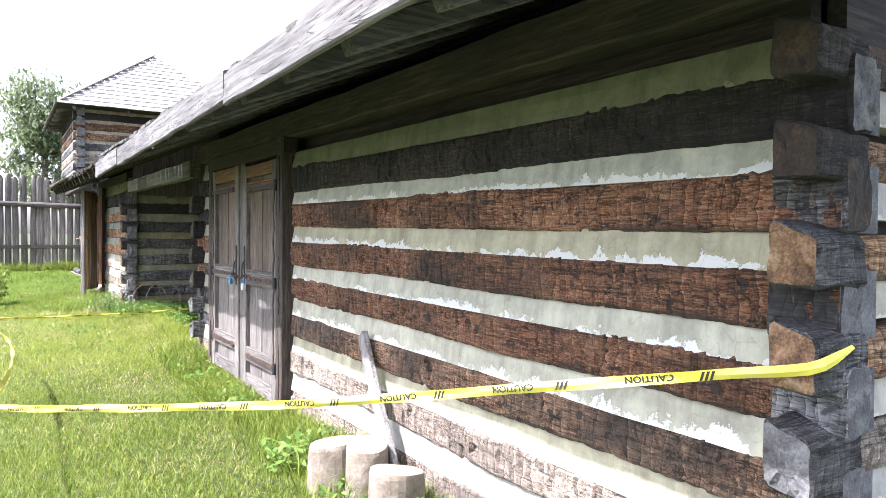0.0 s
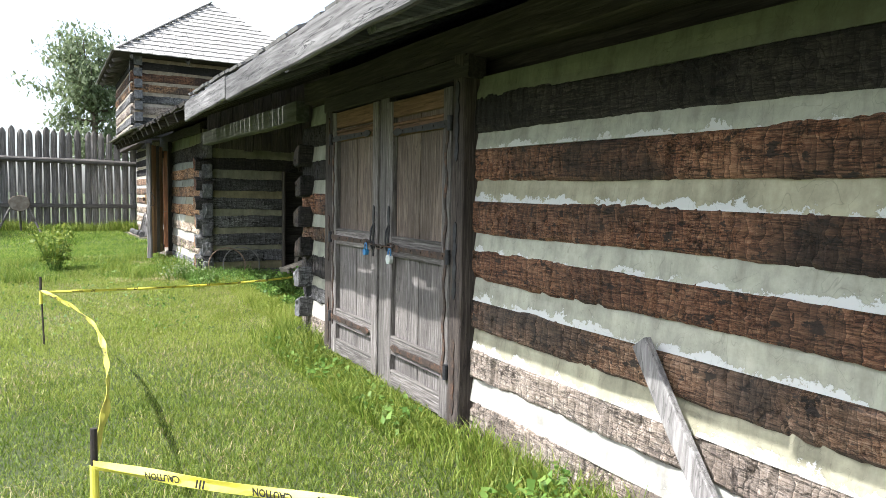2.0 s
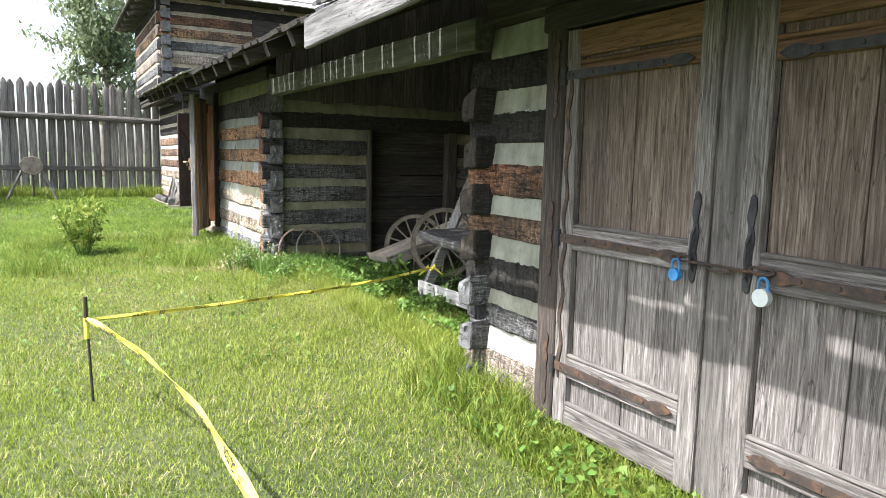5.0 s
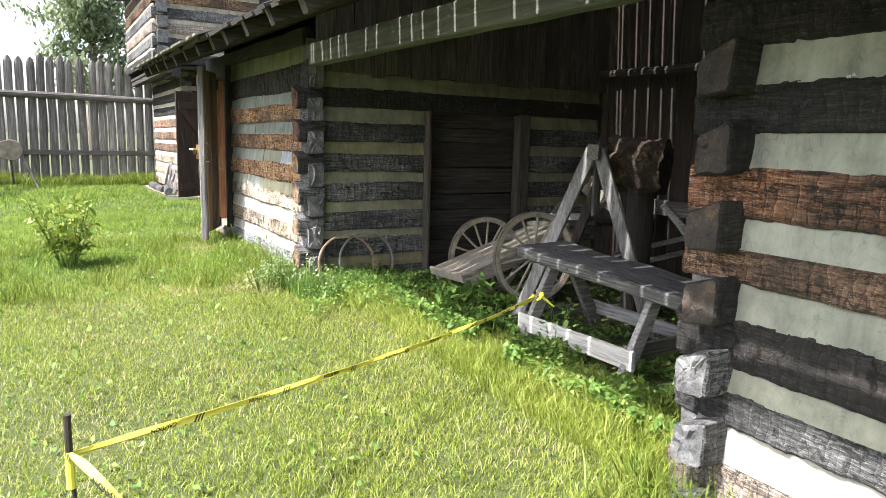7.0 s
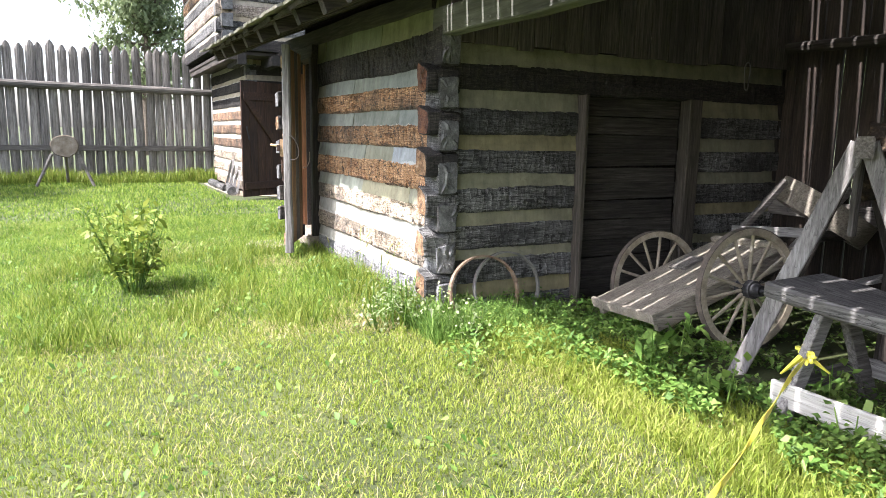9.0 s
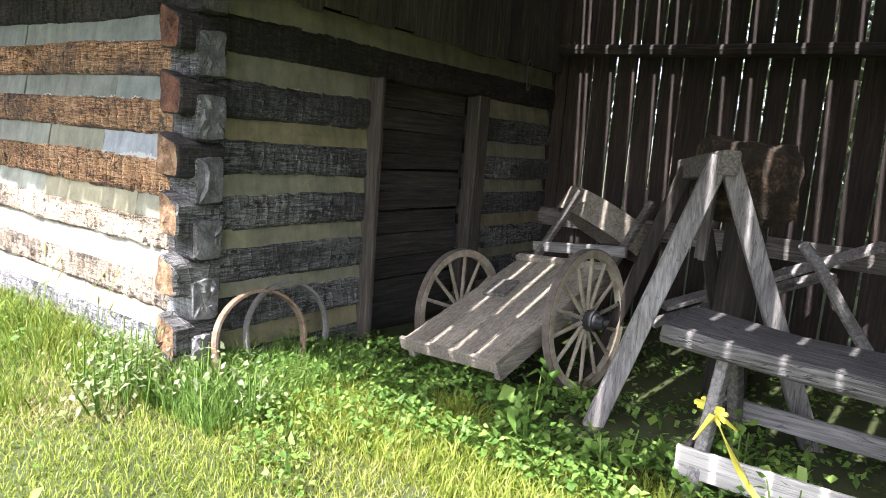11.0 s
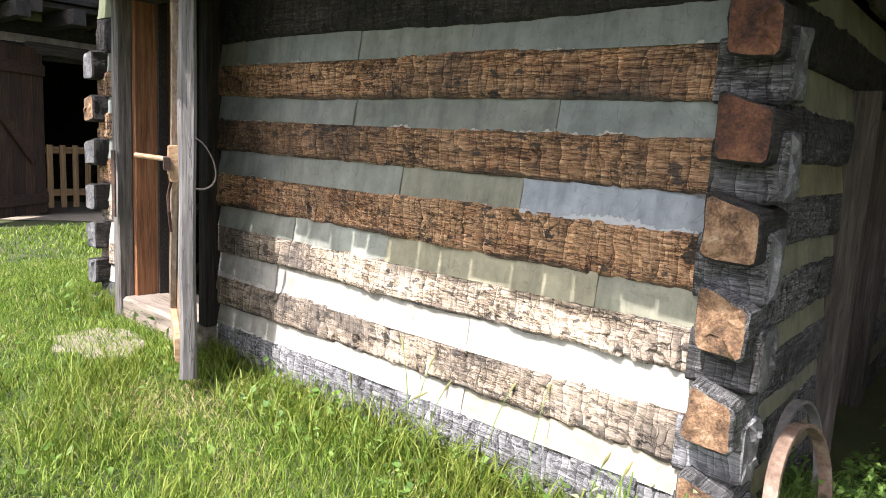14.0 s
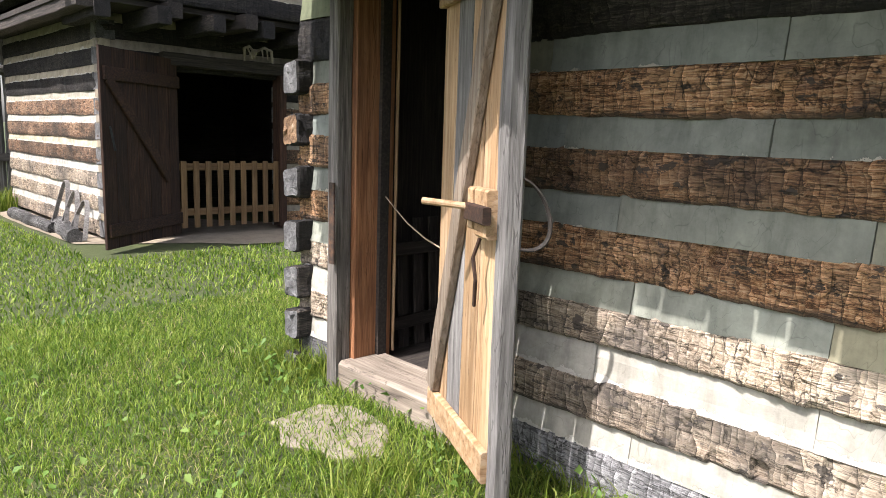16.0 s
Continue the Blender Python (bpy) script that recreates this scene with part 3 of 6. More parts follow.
for i, (t, b, kind) in enumerate(END_A):
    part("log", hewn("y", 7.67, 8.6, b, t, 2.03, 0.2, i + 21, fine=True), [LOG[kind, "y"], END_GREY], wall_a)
    top = END_A[i - 1][1] if i else 2.3
    part("chinking", chinking("y", 7.67, 8.38, t - 0.01, top + 0.01, 2.03, 0.16, i + 9), CHINK_LOW if i == 6 else CHINK_END, wall_a)
# cross logs whose ends show at both corners
wall_a1 = tagged(part("wall_shed_south", box(2.2, 5.5, 1.12, 1.18, 0.05, 2.35, 0), DARKX), "end wall of hewn logs with notched corner", "log wall", kind="structure")
wall_a2 = tagged(part("wall_shed_north", box(2.2, 5.5, 8.28, 8.34, 0.05, 2.35, 0), DARKX), "end wall of hewn logs towards the open bay", "log wall", kind="structure")
SOUTH_ENDS = [(2.135, 1.958), (1.853, 1.676), (1.563, 1.377), (1.28, 1.075), (0.998, 0.79), (0.70, 0.50), (0.42, 0.20)]
for i, (z1, z0) in enumerate(SOUTH_ENDS):
    part("log_end", dovetail_end("x", 1.845 + 0.012 * (i % 2), 0.26, 1.152, 1.008, z0, z1, i), [LOG["dark" if i < 2 else "silver", "x"], END if i in (2, 3) else END_DARK if i < 2 else END_GREY], wall_a1)
    part("log", hewn("x", 2.02, 5.5, z0, z1 - 0.05, 1.03, 0.2, i + 40, 0.12), [LOG["tan" if i < 4 else "grey", "x"], END_GREY], wall_a1)
    part("chinking", chinking("x", 2.17, 5.5, z0 - 0.115, z0 + 0.01, 1.03, 0.14, i + 50), CHINK_LOW, wall_a1)
for i in range(7):
    z0, z1 = 1.755 - i * 0.2935, 1.955 - i * 0.2935
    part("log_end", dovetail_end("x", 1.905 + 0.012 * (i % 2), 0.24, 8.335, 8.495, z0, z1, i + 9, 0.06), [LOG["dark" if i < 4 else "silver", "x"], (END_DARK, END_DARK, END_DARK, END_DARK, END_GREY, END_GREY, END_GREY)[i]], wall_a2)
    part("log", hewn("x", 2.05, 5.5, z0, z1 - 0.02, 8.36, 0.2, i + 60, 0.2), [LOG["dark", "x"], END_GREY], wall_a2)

# ---- second building ----
# top course takes the same log colour, darkened for eave shade
B_COURSES = [(2.25, 2.005, "dark"), (1.893, 1.71, "tan"), (1.598, 1.416, "tan"), (1.298, 1.10, "tan"), (0.998, 0.83, "bleach"), (0.70, 0.52, "bleach"), (0.42, 0.10, "steel")]
wall_b = tagged(part("wall_house_front", box(2.02, 2.08, 13.0, 15.85, 0.1, 2.5, 0), DARKY), "sunlit wall of hewn logs with grey-green chinking", "log wall", kind="structure")
part("core", box(2.02, 2.08, 16.75, 17.1, 0.1, 2.5, 0), DARKY, wall_b)
for i, (t, b, kind) in enumerate(B_COURSES):
    part("log_end", dovetail_end("y", 12.795 + 0.012 * (i % 2), 0.22, 2.02, 1.862, b + 0.004, t, i + 150, 0.0, 0.035), [LOG["dark" if i == 0 else "silver" if i < 5 else "steel", "y"], END_GREY], wall_b)
    for y0, y1 in ((12.92, 15.8), (16.92, 17.33)):
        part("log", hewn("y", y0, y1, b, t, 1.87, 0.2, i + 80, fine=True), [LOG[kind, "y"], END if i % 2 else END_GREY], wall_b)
        top = B_COURSES[i - 1][1] if i else 2.45
        ya = max(y0, 12.9)
        while ya < y1 - 0.01:
            yb = min(ya + random.uniform(0.45, 1.15), y1)
            yb = y1 if y1 - yb < 0.2 else yb
            yb = 13.72 if i == 3 and ya < 13.0 else yb
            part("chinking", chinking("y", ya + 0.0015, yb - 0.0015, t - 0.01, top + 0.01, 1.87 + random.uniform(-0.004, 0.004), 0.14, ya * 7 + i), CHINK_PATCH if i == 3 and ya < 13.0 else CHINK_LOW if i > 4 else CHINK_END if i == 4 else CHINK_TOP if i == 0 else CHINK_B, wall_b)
            ya = yb
wall_b1 = tagged(part("wall_house_south", box(1.95, 3.1, 13.0, 13.06, 0.1, 2.4, 0), DARKX), "shaded side wall of hewn logs with a boarded doorway", "log wall", kind="structure")
part("core", box(4.4, 5.5, 13.0, 13.06, 0.1, 2.4, 0), DARKX, wall_b1)
for i in range(7):
    zc = (1.95, 1.63, 1.335, 1.05, 0.775, 0.52, 0.22)[i]
    z1, z0 = ((2.03, 1.828), (1.729, 1.53), (1.445, 1.239), (1.159, 0.944), (0.858, 0.661), (0.553, 0.36), (0.27, 0.08))[i]
    part("log_end", dovetail_end("x", 1.765 + 0.01 * (i % 2), 0.26, 12.978, 12.822, z0, z1, i + 30), [LOG["dark" if i < 3 else "silver", "x"], END_RED if i < 2 else END if i < 6 else END_GREY], wall_b1)
    for x0, x1 in ((1.9, 3.13), (4.38, 5.5)) if i else ((1.9, 5.5),):
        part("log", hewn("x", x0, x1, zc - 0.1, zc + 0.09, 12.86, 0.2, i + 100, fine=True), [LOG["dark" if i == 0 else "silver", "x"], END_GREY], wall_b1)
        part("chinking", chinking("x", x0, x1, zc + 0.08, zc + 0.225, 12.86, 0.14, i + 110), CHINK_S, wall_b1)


# ---- roofs ----
SL = 0.42


def roof_z(x, y):
    return 2.30 + 0.012 * (y - 7) + SL * (x - 0.97)


def lean_roof(name, y0, y1, label, gap, width, mat_=DARKX):
    root = thing(name, (1, (y0 + y1) / 2, 2.3), label, "roof", kind="structure")
    y, k = y0, 0
    while y < y1:
        w = width * random.uniform(0.8, 1.2)
        w = min(w, y1 - y)
        part("roof_board", beam((0.98 + random.uniform(-0.03, 0.02), y + w / 2, roof_z(0.98, y)), (7.0, y + w / 2, roof_z(7.0, y)), w - gap, 0.03, 0.004), mat_, root)
        y += w
        k += 1
    for i in range(int((y1 - y0) / 0.62) + 1):
        yy = min(y0 + 0.1 + i * 0.62, y1 - 0.1)
        part("rafter", beam((1.04, yy, roof_z(1.04, yy) - 0.075), (6.9, yy, roof_z(6.9, yy) - 0.075), 0.09, 0.11, 0.01, wear=0.01, seed=i), mat_, root)
    return root


# blue-grey lift paints a veil of glare over the dark eave boards
SOFFIT = wood("veil_tinted_roof_board", "x", (0.035, 0.036, 0.040), (0.105, 0.108, 0.116), (0.20, 0.205, 0.215))
roof_a = lean_roof("roof_shed", 0.3, 8.55, "low board roof with a grey weathered fascia", 0.002, 0.2, SOFFIT)
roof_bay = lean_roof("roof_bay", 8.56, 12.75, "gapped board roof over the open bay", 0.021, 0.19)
roof_b = lean_roof("roof_house", 12.76, 17.2, "board roof with mossy shakes", 0.002, 0.2)
for k, (y0, y1) in enumerate(((0.2, 3.42), (3.43, 7.0), (7.01, 8.66))):
    part("fascia_board", beam((0.945, y0, 2.228), (0.945, y1, 2.21), 0.035, 0.165, 0.008, wear=0.012, seed=k), FASCIA, roof_a)


def shakes(root, y0, y1, mat_, first=0.90, rag=0.0):
    """Overlapping split shakes in rows up the slope."""
    bm = bmesh.new()
    for row in range(18):
        y = y0
        while y < y1:
            w = random.uniform(0.09, 0.2)
            u = (first - 0.97) * 1.08 + row * 0.36 + random.uniform(-0.04, 0.03)
            m = Matrix.Translation((0.97, 0, roof_z(0.97, y) + 0.024)) @ Matrix.Rotation(-math.atan(SL), 4, "Y") @ Matrix.Translation((u, 0, 0.012 + rag * random.uniform(0, 2.2))) @ Matrix.Rotation(radians(1.6) + random.uniform(-0.012, 0.02), 4, "Y")
            box(random.uniform(-1, 1) * rag * 2, 0.5, y, min(y + w - 0.008, y1), 0, 0.018 + rag * random.uniform(0, 0.8), 0, bm, m)
            y += w
    return tagged(part("shake", bm, mat_, root), kind="stuff")


shakes(roof_a, 0.2, 8.6, SHAKEDARK, 0.975, 0.004)
shakes(roof_b, 12.76, 17.25, MOSS)
PLATE = wood("olive_grey_beam", "y", (0.05, 0.052, 0.042), (0.13, 0.135, 0.112), (0.22, 0.225, 0.195), 0.9, 25, 0.3)
plate_b = tagged(part("wall_plate", beam((1.93, 8.3, 2.26), (1.93, 12.95, 2.30), 0.12, 0.19, 0.01, wear=0.01), PLATE), "squared plate beam across the open bay", "beam", kind="structure")
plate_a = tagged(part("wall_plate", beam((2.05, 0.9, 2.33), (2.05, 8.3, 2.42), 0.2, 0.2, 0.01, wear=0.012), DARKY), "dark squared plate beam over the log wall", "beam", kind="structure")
plate_h = tagged(part("wall_plate", beam((1.97, 12.96, 2.48), (1.97, 17.2, 2.54), 0.2, 0.16, 0.01, wear=0.012), DARKY), "dark squared plate beam under the eave", "beam", kind="structure")

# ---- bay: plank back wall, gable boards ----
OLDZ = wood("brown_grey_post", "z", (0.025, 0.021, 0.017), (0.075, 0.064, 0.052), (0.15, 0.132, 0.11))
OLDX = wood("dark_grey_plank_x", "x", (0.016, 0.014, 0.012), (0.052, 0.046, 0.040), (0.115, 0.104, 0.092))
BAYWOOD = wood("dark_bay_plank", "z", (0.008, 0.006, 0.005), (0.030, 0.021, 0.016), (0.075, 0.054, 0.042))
back = thing("wall_bay_back", (5.5, 10.6, 0.1), "gappy dark plank wall at the back of the bay", "plank wall", kind="structure")
y = 8.56
while y < 13.0:
    w = random.uniform(0.15, 0.24)
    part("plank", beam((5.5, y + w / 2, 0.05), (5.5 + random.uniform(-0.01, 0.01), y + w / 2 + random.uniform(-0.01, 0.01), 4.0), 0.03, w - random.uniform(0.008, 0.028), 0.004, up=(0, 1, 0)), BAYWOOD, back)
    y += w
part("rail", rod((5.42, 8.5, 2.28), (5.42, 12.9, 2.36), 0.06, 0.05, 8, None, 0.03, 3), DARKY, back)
part("rail", beam((5.45, 8.5, 0.9), (5.45, 12.9, 0.92), 0.04, 0.16, wear=0.006), GREYY, back)
gable = thing("wall_house_gable", (3.7, 12.9, 2.3), "vertical boards above the log side wall", "plank wall", kind="structure")
x = 1.95
while x < 5.5:
    w = random.uniform(0.13, 0.2)
    part("board", beam((x + w / 2, 12.83, 2.17 + random.uniform(-0.03, 0.01)), (x + w / 2, 12.83, roof_z(x, 12.8) - 0.03), w - 0.006, 0.025, 0.003, up=(0, 1, 0)), OLDZ, gable)
    x += w

# added filler box, blocks sky light leaking in between the two walls
tagged(part("corner_post", box(5.44, 5.6, 12.87, 13.08, 0.05, 4.1, 0.01), DARKZ), "dark filler box added to close a light gap in the bay corner", "post", kind="structure")

# ---- blockhouse ----
tower = thing("blockhouse", (4.3, 24, 0.25), "two-storey log blockhouse with overhanging upper floor and shake roof", "blockhouse")
# upper courses use dark logs to paint in the overhang's shade
for i in range(9):
    z0 = 0.3 + i * 0.285
    for a, (x0, x1) in enumerate(((2.4, 3.25), (4.72, 6.3))) if i < 7 else enumerate(((2.4, 6.3),)):
        part("log", hewn("x", x0, x1, z0, z0 + 0.2, 22.3, 0.2, i + 200 + a, 0.1), [LOG["dark" if i > 5 else "tan", "x"], END_GREY], tower)
        part("chinking", chinking("x", x0, x1, z0 + 0.19, z0 + 0.295, 22.3, 0.14, i), CHINK_T, tower)
    part("log", hewn("y", 22.3, 26.6, z0, z0 + 0.2, 2.4, 0.2, i + 220, 0.1), [LOG["dark" if i > 5 else "russet" if i > 2 else "bleach", "y"], END_GREY], tower)
    part("chinking", chinking("y", 22.3, 26.6, z0 + 0.19, z0 + 0.295, 2.4, 0.14, i), CHINK_LOW, tower)
for i in range(7):
    z0 = 2.95 + i * 0.285
    # lowest course dark too, deepening the painted shade of the overhang
    kind = ("dark", "silver", "grey", "silver", "tan", "red", "dark")[i]
    part("log", hewn("x", 1.75, 6.8, z0, z0 + 0.215, 21.5, 0.2, i + 240, 0.1), [LOG[kind, "x"], END_GREY], tower)
    part("log", hewn("y", 21.4, 26.8, z0 + 0.1, z0 + 0.315, 1.83, 0.2, i + 260, 0.1), [LOG[kind, "y"], END_GREY], tower)
    part("chinking", chinking("x", 1.85, 6.8, z0 + 0.2, z0 + 0.3, 21.5, 0.14, i), CHINK_T, tower)
    part("chinking", chinking("y", 21.5, 26.8, z0 + 0.3, z0 + 0.4, 1.83, 0.14, i), CHINK_T, tower)
part("upper_floor", box(1.9, 6.7, 21.6, 26.7, 2.88, 2.94, 0), DARKX, tower)
for i in range(6):
    x = 2.0 + i * 0.9
    part("joist", beam((x, 21.35, 2.85), (x, 26.6, 2.85), 0.16, 0.17, 0.01, wear=0.01, seed=i), DARKY, tower)
APEX = Vector((4.27, 24.1, 7.25))
corners = [Vector(c) for c in ((1.35, 21.02, 4.98), (7.2, 21.02, 4.98), (7.2, 27.25, 4.98), (1.35, 27.25, 4.98))]
roof_t = bmesh.new()
vs = [roof_t.verts.new(c) for c in corners] + [roof_t.verts.new(APEX)]
for i in range(4):
    roof_t.faces.new((vs[i], vs[(i + 1) % 4], vs[4]))
roof_t.faces.new(vs[:4][::-1])
roof_t = part("roof", roof_t, DARKX, tower)


def tower_shakes():
    bm = bmesh.new()
    rows = 15
    for s in (0, 3):
        a, b = corners[s], corners[(s + 1) % 4]
        e = (b - a).normalized()
        n = (b - a).cross(APEX - a).normalized()
        up = n.cross(e)
        length, run = (b - a).length, (APEX - a).dot(up)
        pa = (APEX - a).dot(e)
        for r in range(rows):
            v0 = run * r / rows - 0.05
            lo, hi = pa * max(0, v0) / run, length - (length - pa) * max(0, v0) / run
            u = lo
            while u < hi - 0.02:
                w = min(random.uniform(0.1, 0.2), hi - u)
                o = a + e * u + up * (v0 + random.uniform(-0.015, 0.015)) + n * 0.03
                m = Matrix((e, up, n)).transposed().to_4x4()
                m.translation = o
                box(0, w - 0.008, 0, run / rows * 1.35, 0, 0.02, 0, bm, m @ Matrix.Rotation(radians(-4.5), 4, "X"))
                u += w
    return tagged(part("shake", bm, SHAKE, tower), kind="stuff")


tower_shakes()

# ---- palisade ----
def picket_mesh(seed):
    bm = bmesh.new()
    h, w, d = 3.25, 0.205, 0.11
    prof = []
    for k in range(8):
        an = 2 * math.pi * (k + 0.5) / 8
        prof.append((math.cos(an) * w / 2, math.sin(an) * d / 2))
    rings = []
    for z, s in ((0, 1), (0.8, 1.02), (1.7, 0.97), (2.5, 1), (h - 0.14, 0.98), (h - 0.05, 0.6), (h, 0.16)):
        ox = noise.noise((z, seed, 1)) * 0.025
        rings.append([bm.verts.new((x * s + ox, y * (s if s > 0.7 else 0.8), z)) for x, y in prof])
    for p, q in zip(rings, rings[1:]):
        for k in range(8):
            bm.faces.new((p[k], p[(k + 1) % 8], q[(k + 1) % 8], q[k]))
    bm.faces.new(rings[-1])
    me = bpy.data.meshes.new("picket")
    bm.to_mesh(me)
    bm.free()
    me.materials.append(PICKETWOOD)
    return me


PICKETWOOD = wood("palisade_wood", "z", (0.06, 0.055, 0.05), (0.18, 0.166, 0.152), (0.33, 0.315, 0.295), 0.9, 40, 0.6, 0.35)
palisade = thing("palisade", (-4, 27, 0.2), "tall palisade of pointed grey pickets with rails", "palisade")
PICKETS = [picket_mesh(s) for s in range(6)]
x, k = -9.0, 0
while x < 2.55:
    ob = new("picket", PICKETS[k % 6])
    ob.matrix_world = pose(x, 27 + random.uniform(-0.02, 0.02), 0.18 + random.uniform(-0.07, 0.07), 0, random.uniform(-0.8, 0.8), random.uniform(-4, 4))
    place(ob, palisade)
    x += random.uniform(0.205, 0.245)
    k += 1
part("rail", rod((-9, 26.86, 2.55), (2.5, 26.86, 2.42), 0.10, 0.08, 10, None, 0.05, 2, 40), GREYX, palisade)
part("rail", beam((-9, 26.88, 1.04), (2.5, 26.88, 1.04), 0.04, 0.13, wear=0.01), GREYX, palisade)


def under_roof(name, y0, y1, x0, x1, z0, label):
    """A plank gable that closes the space between a log wall and the sloping roof."""
    bm = bmesh.new()
    pts = [(x0, z0), (x1, z0), (x1, roof_z(x1, y0) - 0.02), (x0, roof_z(x0, y0) - 0.02)]
    a = [bm.verts.new((x, y0, z)) for x, z in pts]
    b = [bm.verts.new((x, y1, z)) for x, z in pts]
    bm.faces.new(a)
    bm.faces.new(b[::-1])
    for i in range(4):
        bm.faces.new((a[i], b[i], b[(i + 1) % 4], a[(i + 1) % 4]))
    bmesh.ops.recalc_face_normals(bm, faces=bm.faces)
    return tagged(part(name, bm, DARKZ), label, "plank wall", kind="structure")


under_roof("wall_shed_gable", 8.3, 8.34, 2.2, 6.9, 2.36, "dark plank gable of the shed")
under_roof("wall_shed_gable", 1.1, 1.14, 2.2, 6.9, 2.36, "dark plank gable of the shed")
under_roof("wall_house_north", 17.0, 17.06, 2.1, 6.9, 0.1, "dark end wall of the log house")
under_roof("wall_house_gable_core", 12.98, 13.02, 2.1, 6.9, 2.4, "dark plank gable of the log house")
for n_, y0, y1 in (("wall_shed_back", 1.2, 8.3), ("wall_house_back", 13.0, 17.0)):
    tagged(part(n_, box(5.6, 5.66, y0, y1, 0.0, 4.2, 0), DARKZ), "dark plank back wall", "plank wall", kind="structure")
floor_b = tagged(part("floor_house", box(2.0, 5.6, 13.05, 17.0, 0.1, 0.34, 0), DARKX), "dark plank floor inside the log house", "floor", kind="structure")

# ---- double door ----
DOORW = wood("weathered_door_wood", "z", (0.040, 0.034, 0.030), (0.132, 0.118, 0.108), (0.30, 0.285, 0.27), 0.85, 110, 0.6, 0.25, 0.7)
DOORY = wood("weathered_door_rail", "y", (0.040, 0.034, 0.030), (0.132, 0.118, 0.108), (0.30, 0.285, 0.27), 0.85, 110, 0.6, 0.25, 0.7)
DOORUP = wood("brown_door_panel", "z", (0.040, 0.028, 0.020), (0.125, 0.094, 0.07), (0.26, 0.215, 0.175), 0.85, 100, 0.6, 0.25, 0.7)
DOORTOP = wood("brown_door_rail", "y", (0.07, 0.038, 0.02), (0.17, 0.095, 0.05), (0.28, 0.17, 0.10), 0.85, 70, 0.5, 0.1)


def strap(y0, y1, z, x, w=0.045):
    """A forged strap hinge with a swelling and a leaf-shaped tip at y1."""
    bm = bmesh.new()
    n = 24
    d = 1 if y1 > y0 else -1
    top, bot = [], []
    for i in range(n + 1):
        t = i / n
        y = y0 + (y1 - y0) * t
        h = w / 2 * (1 - 0.35 * t)
        if t > 0.82:
            h = w / 2 * (0.35 + 0.95 * math.sin((t - 0.82) / 0.18 * math.pi) ** 1.0) * (0.9 if t < 0.99 else 0.1)
        top.append((y, z + h))
        bot.append((y, z - h))
    loop = top + bot[::-1]
    a = [bm.verts.new((x, y, zz)) for y, zz in loop]
    b = [bm.verts.new((x + 0.008, y, zz)) for y, zz in loop]
    k = len(loop)
    for i in range(n):
        bm.faces.new((a[i], a[i + 1], a[k - 2 - i], a[k - 1 - i]))
    for i in range(k):
        bm.faces.new((a[i], b[i], b[(i + 1) % k], a[(i + 1) % k]))
    for i in range(5):
        y = y0 + (y1 - y0) * (0.08 + 0.18 * i)
        rod((x - 0.005, y, z), (x + 0.004, y, z), 0.007, 0.009, 6, bm)
    bmesh.ops.recalc_face_normals(bm, faces=bm.faces)
    return bm


def wavy_bar(y, z0, z1, x, w=0.03, amp=0.006, lobes=5):
    """A forged upright strap with swellings along it."""
    bm = bmesh.new()
    n = 36
    ring = []
    for i in range(n + 1):
        t = i / n
        z = z0 + (z1 - z0) * t
        h = w / 2 * (0.55 + 0.45 * abs(math.sin(t * math.pi * lobes))) * (0.25 if i in (0, n) else 1)
        o = amp * math.sin(t * math.pi * lobes * 2)
        ring.append([bm.verts.new((xx, y + o + s * h, z)) for xx, s in ((x, -1), (x, 1), (x + 0.007, 1), (x + 0.007, -1))])
    for p, q in zip(ring, ring[1:]):
        for k in range(4):
            bm.faces.new((p[k], p[(k + 1) % 4], q[(k + 1) % 4], q[k]))
    bm.faces.new(ring[0])
    bm.faces.new(ring[-1])
    bmesh.ops.recalc_face_normals(bm, faces=bm.faces)
    return bm


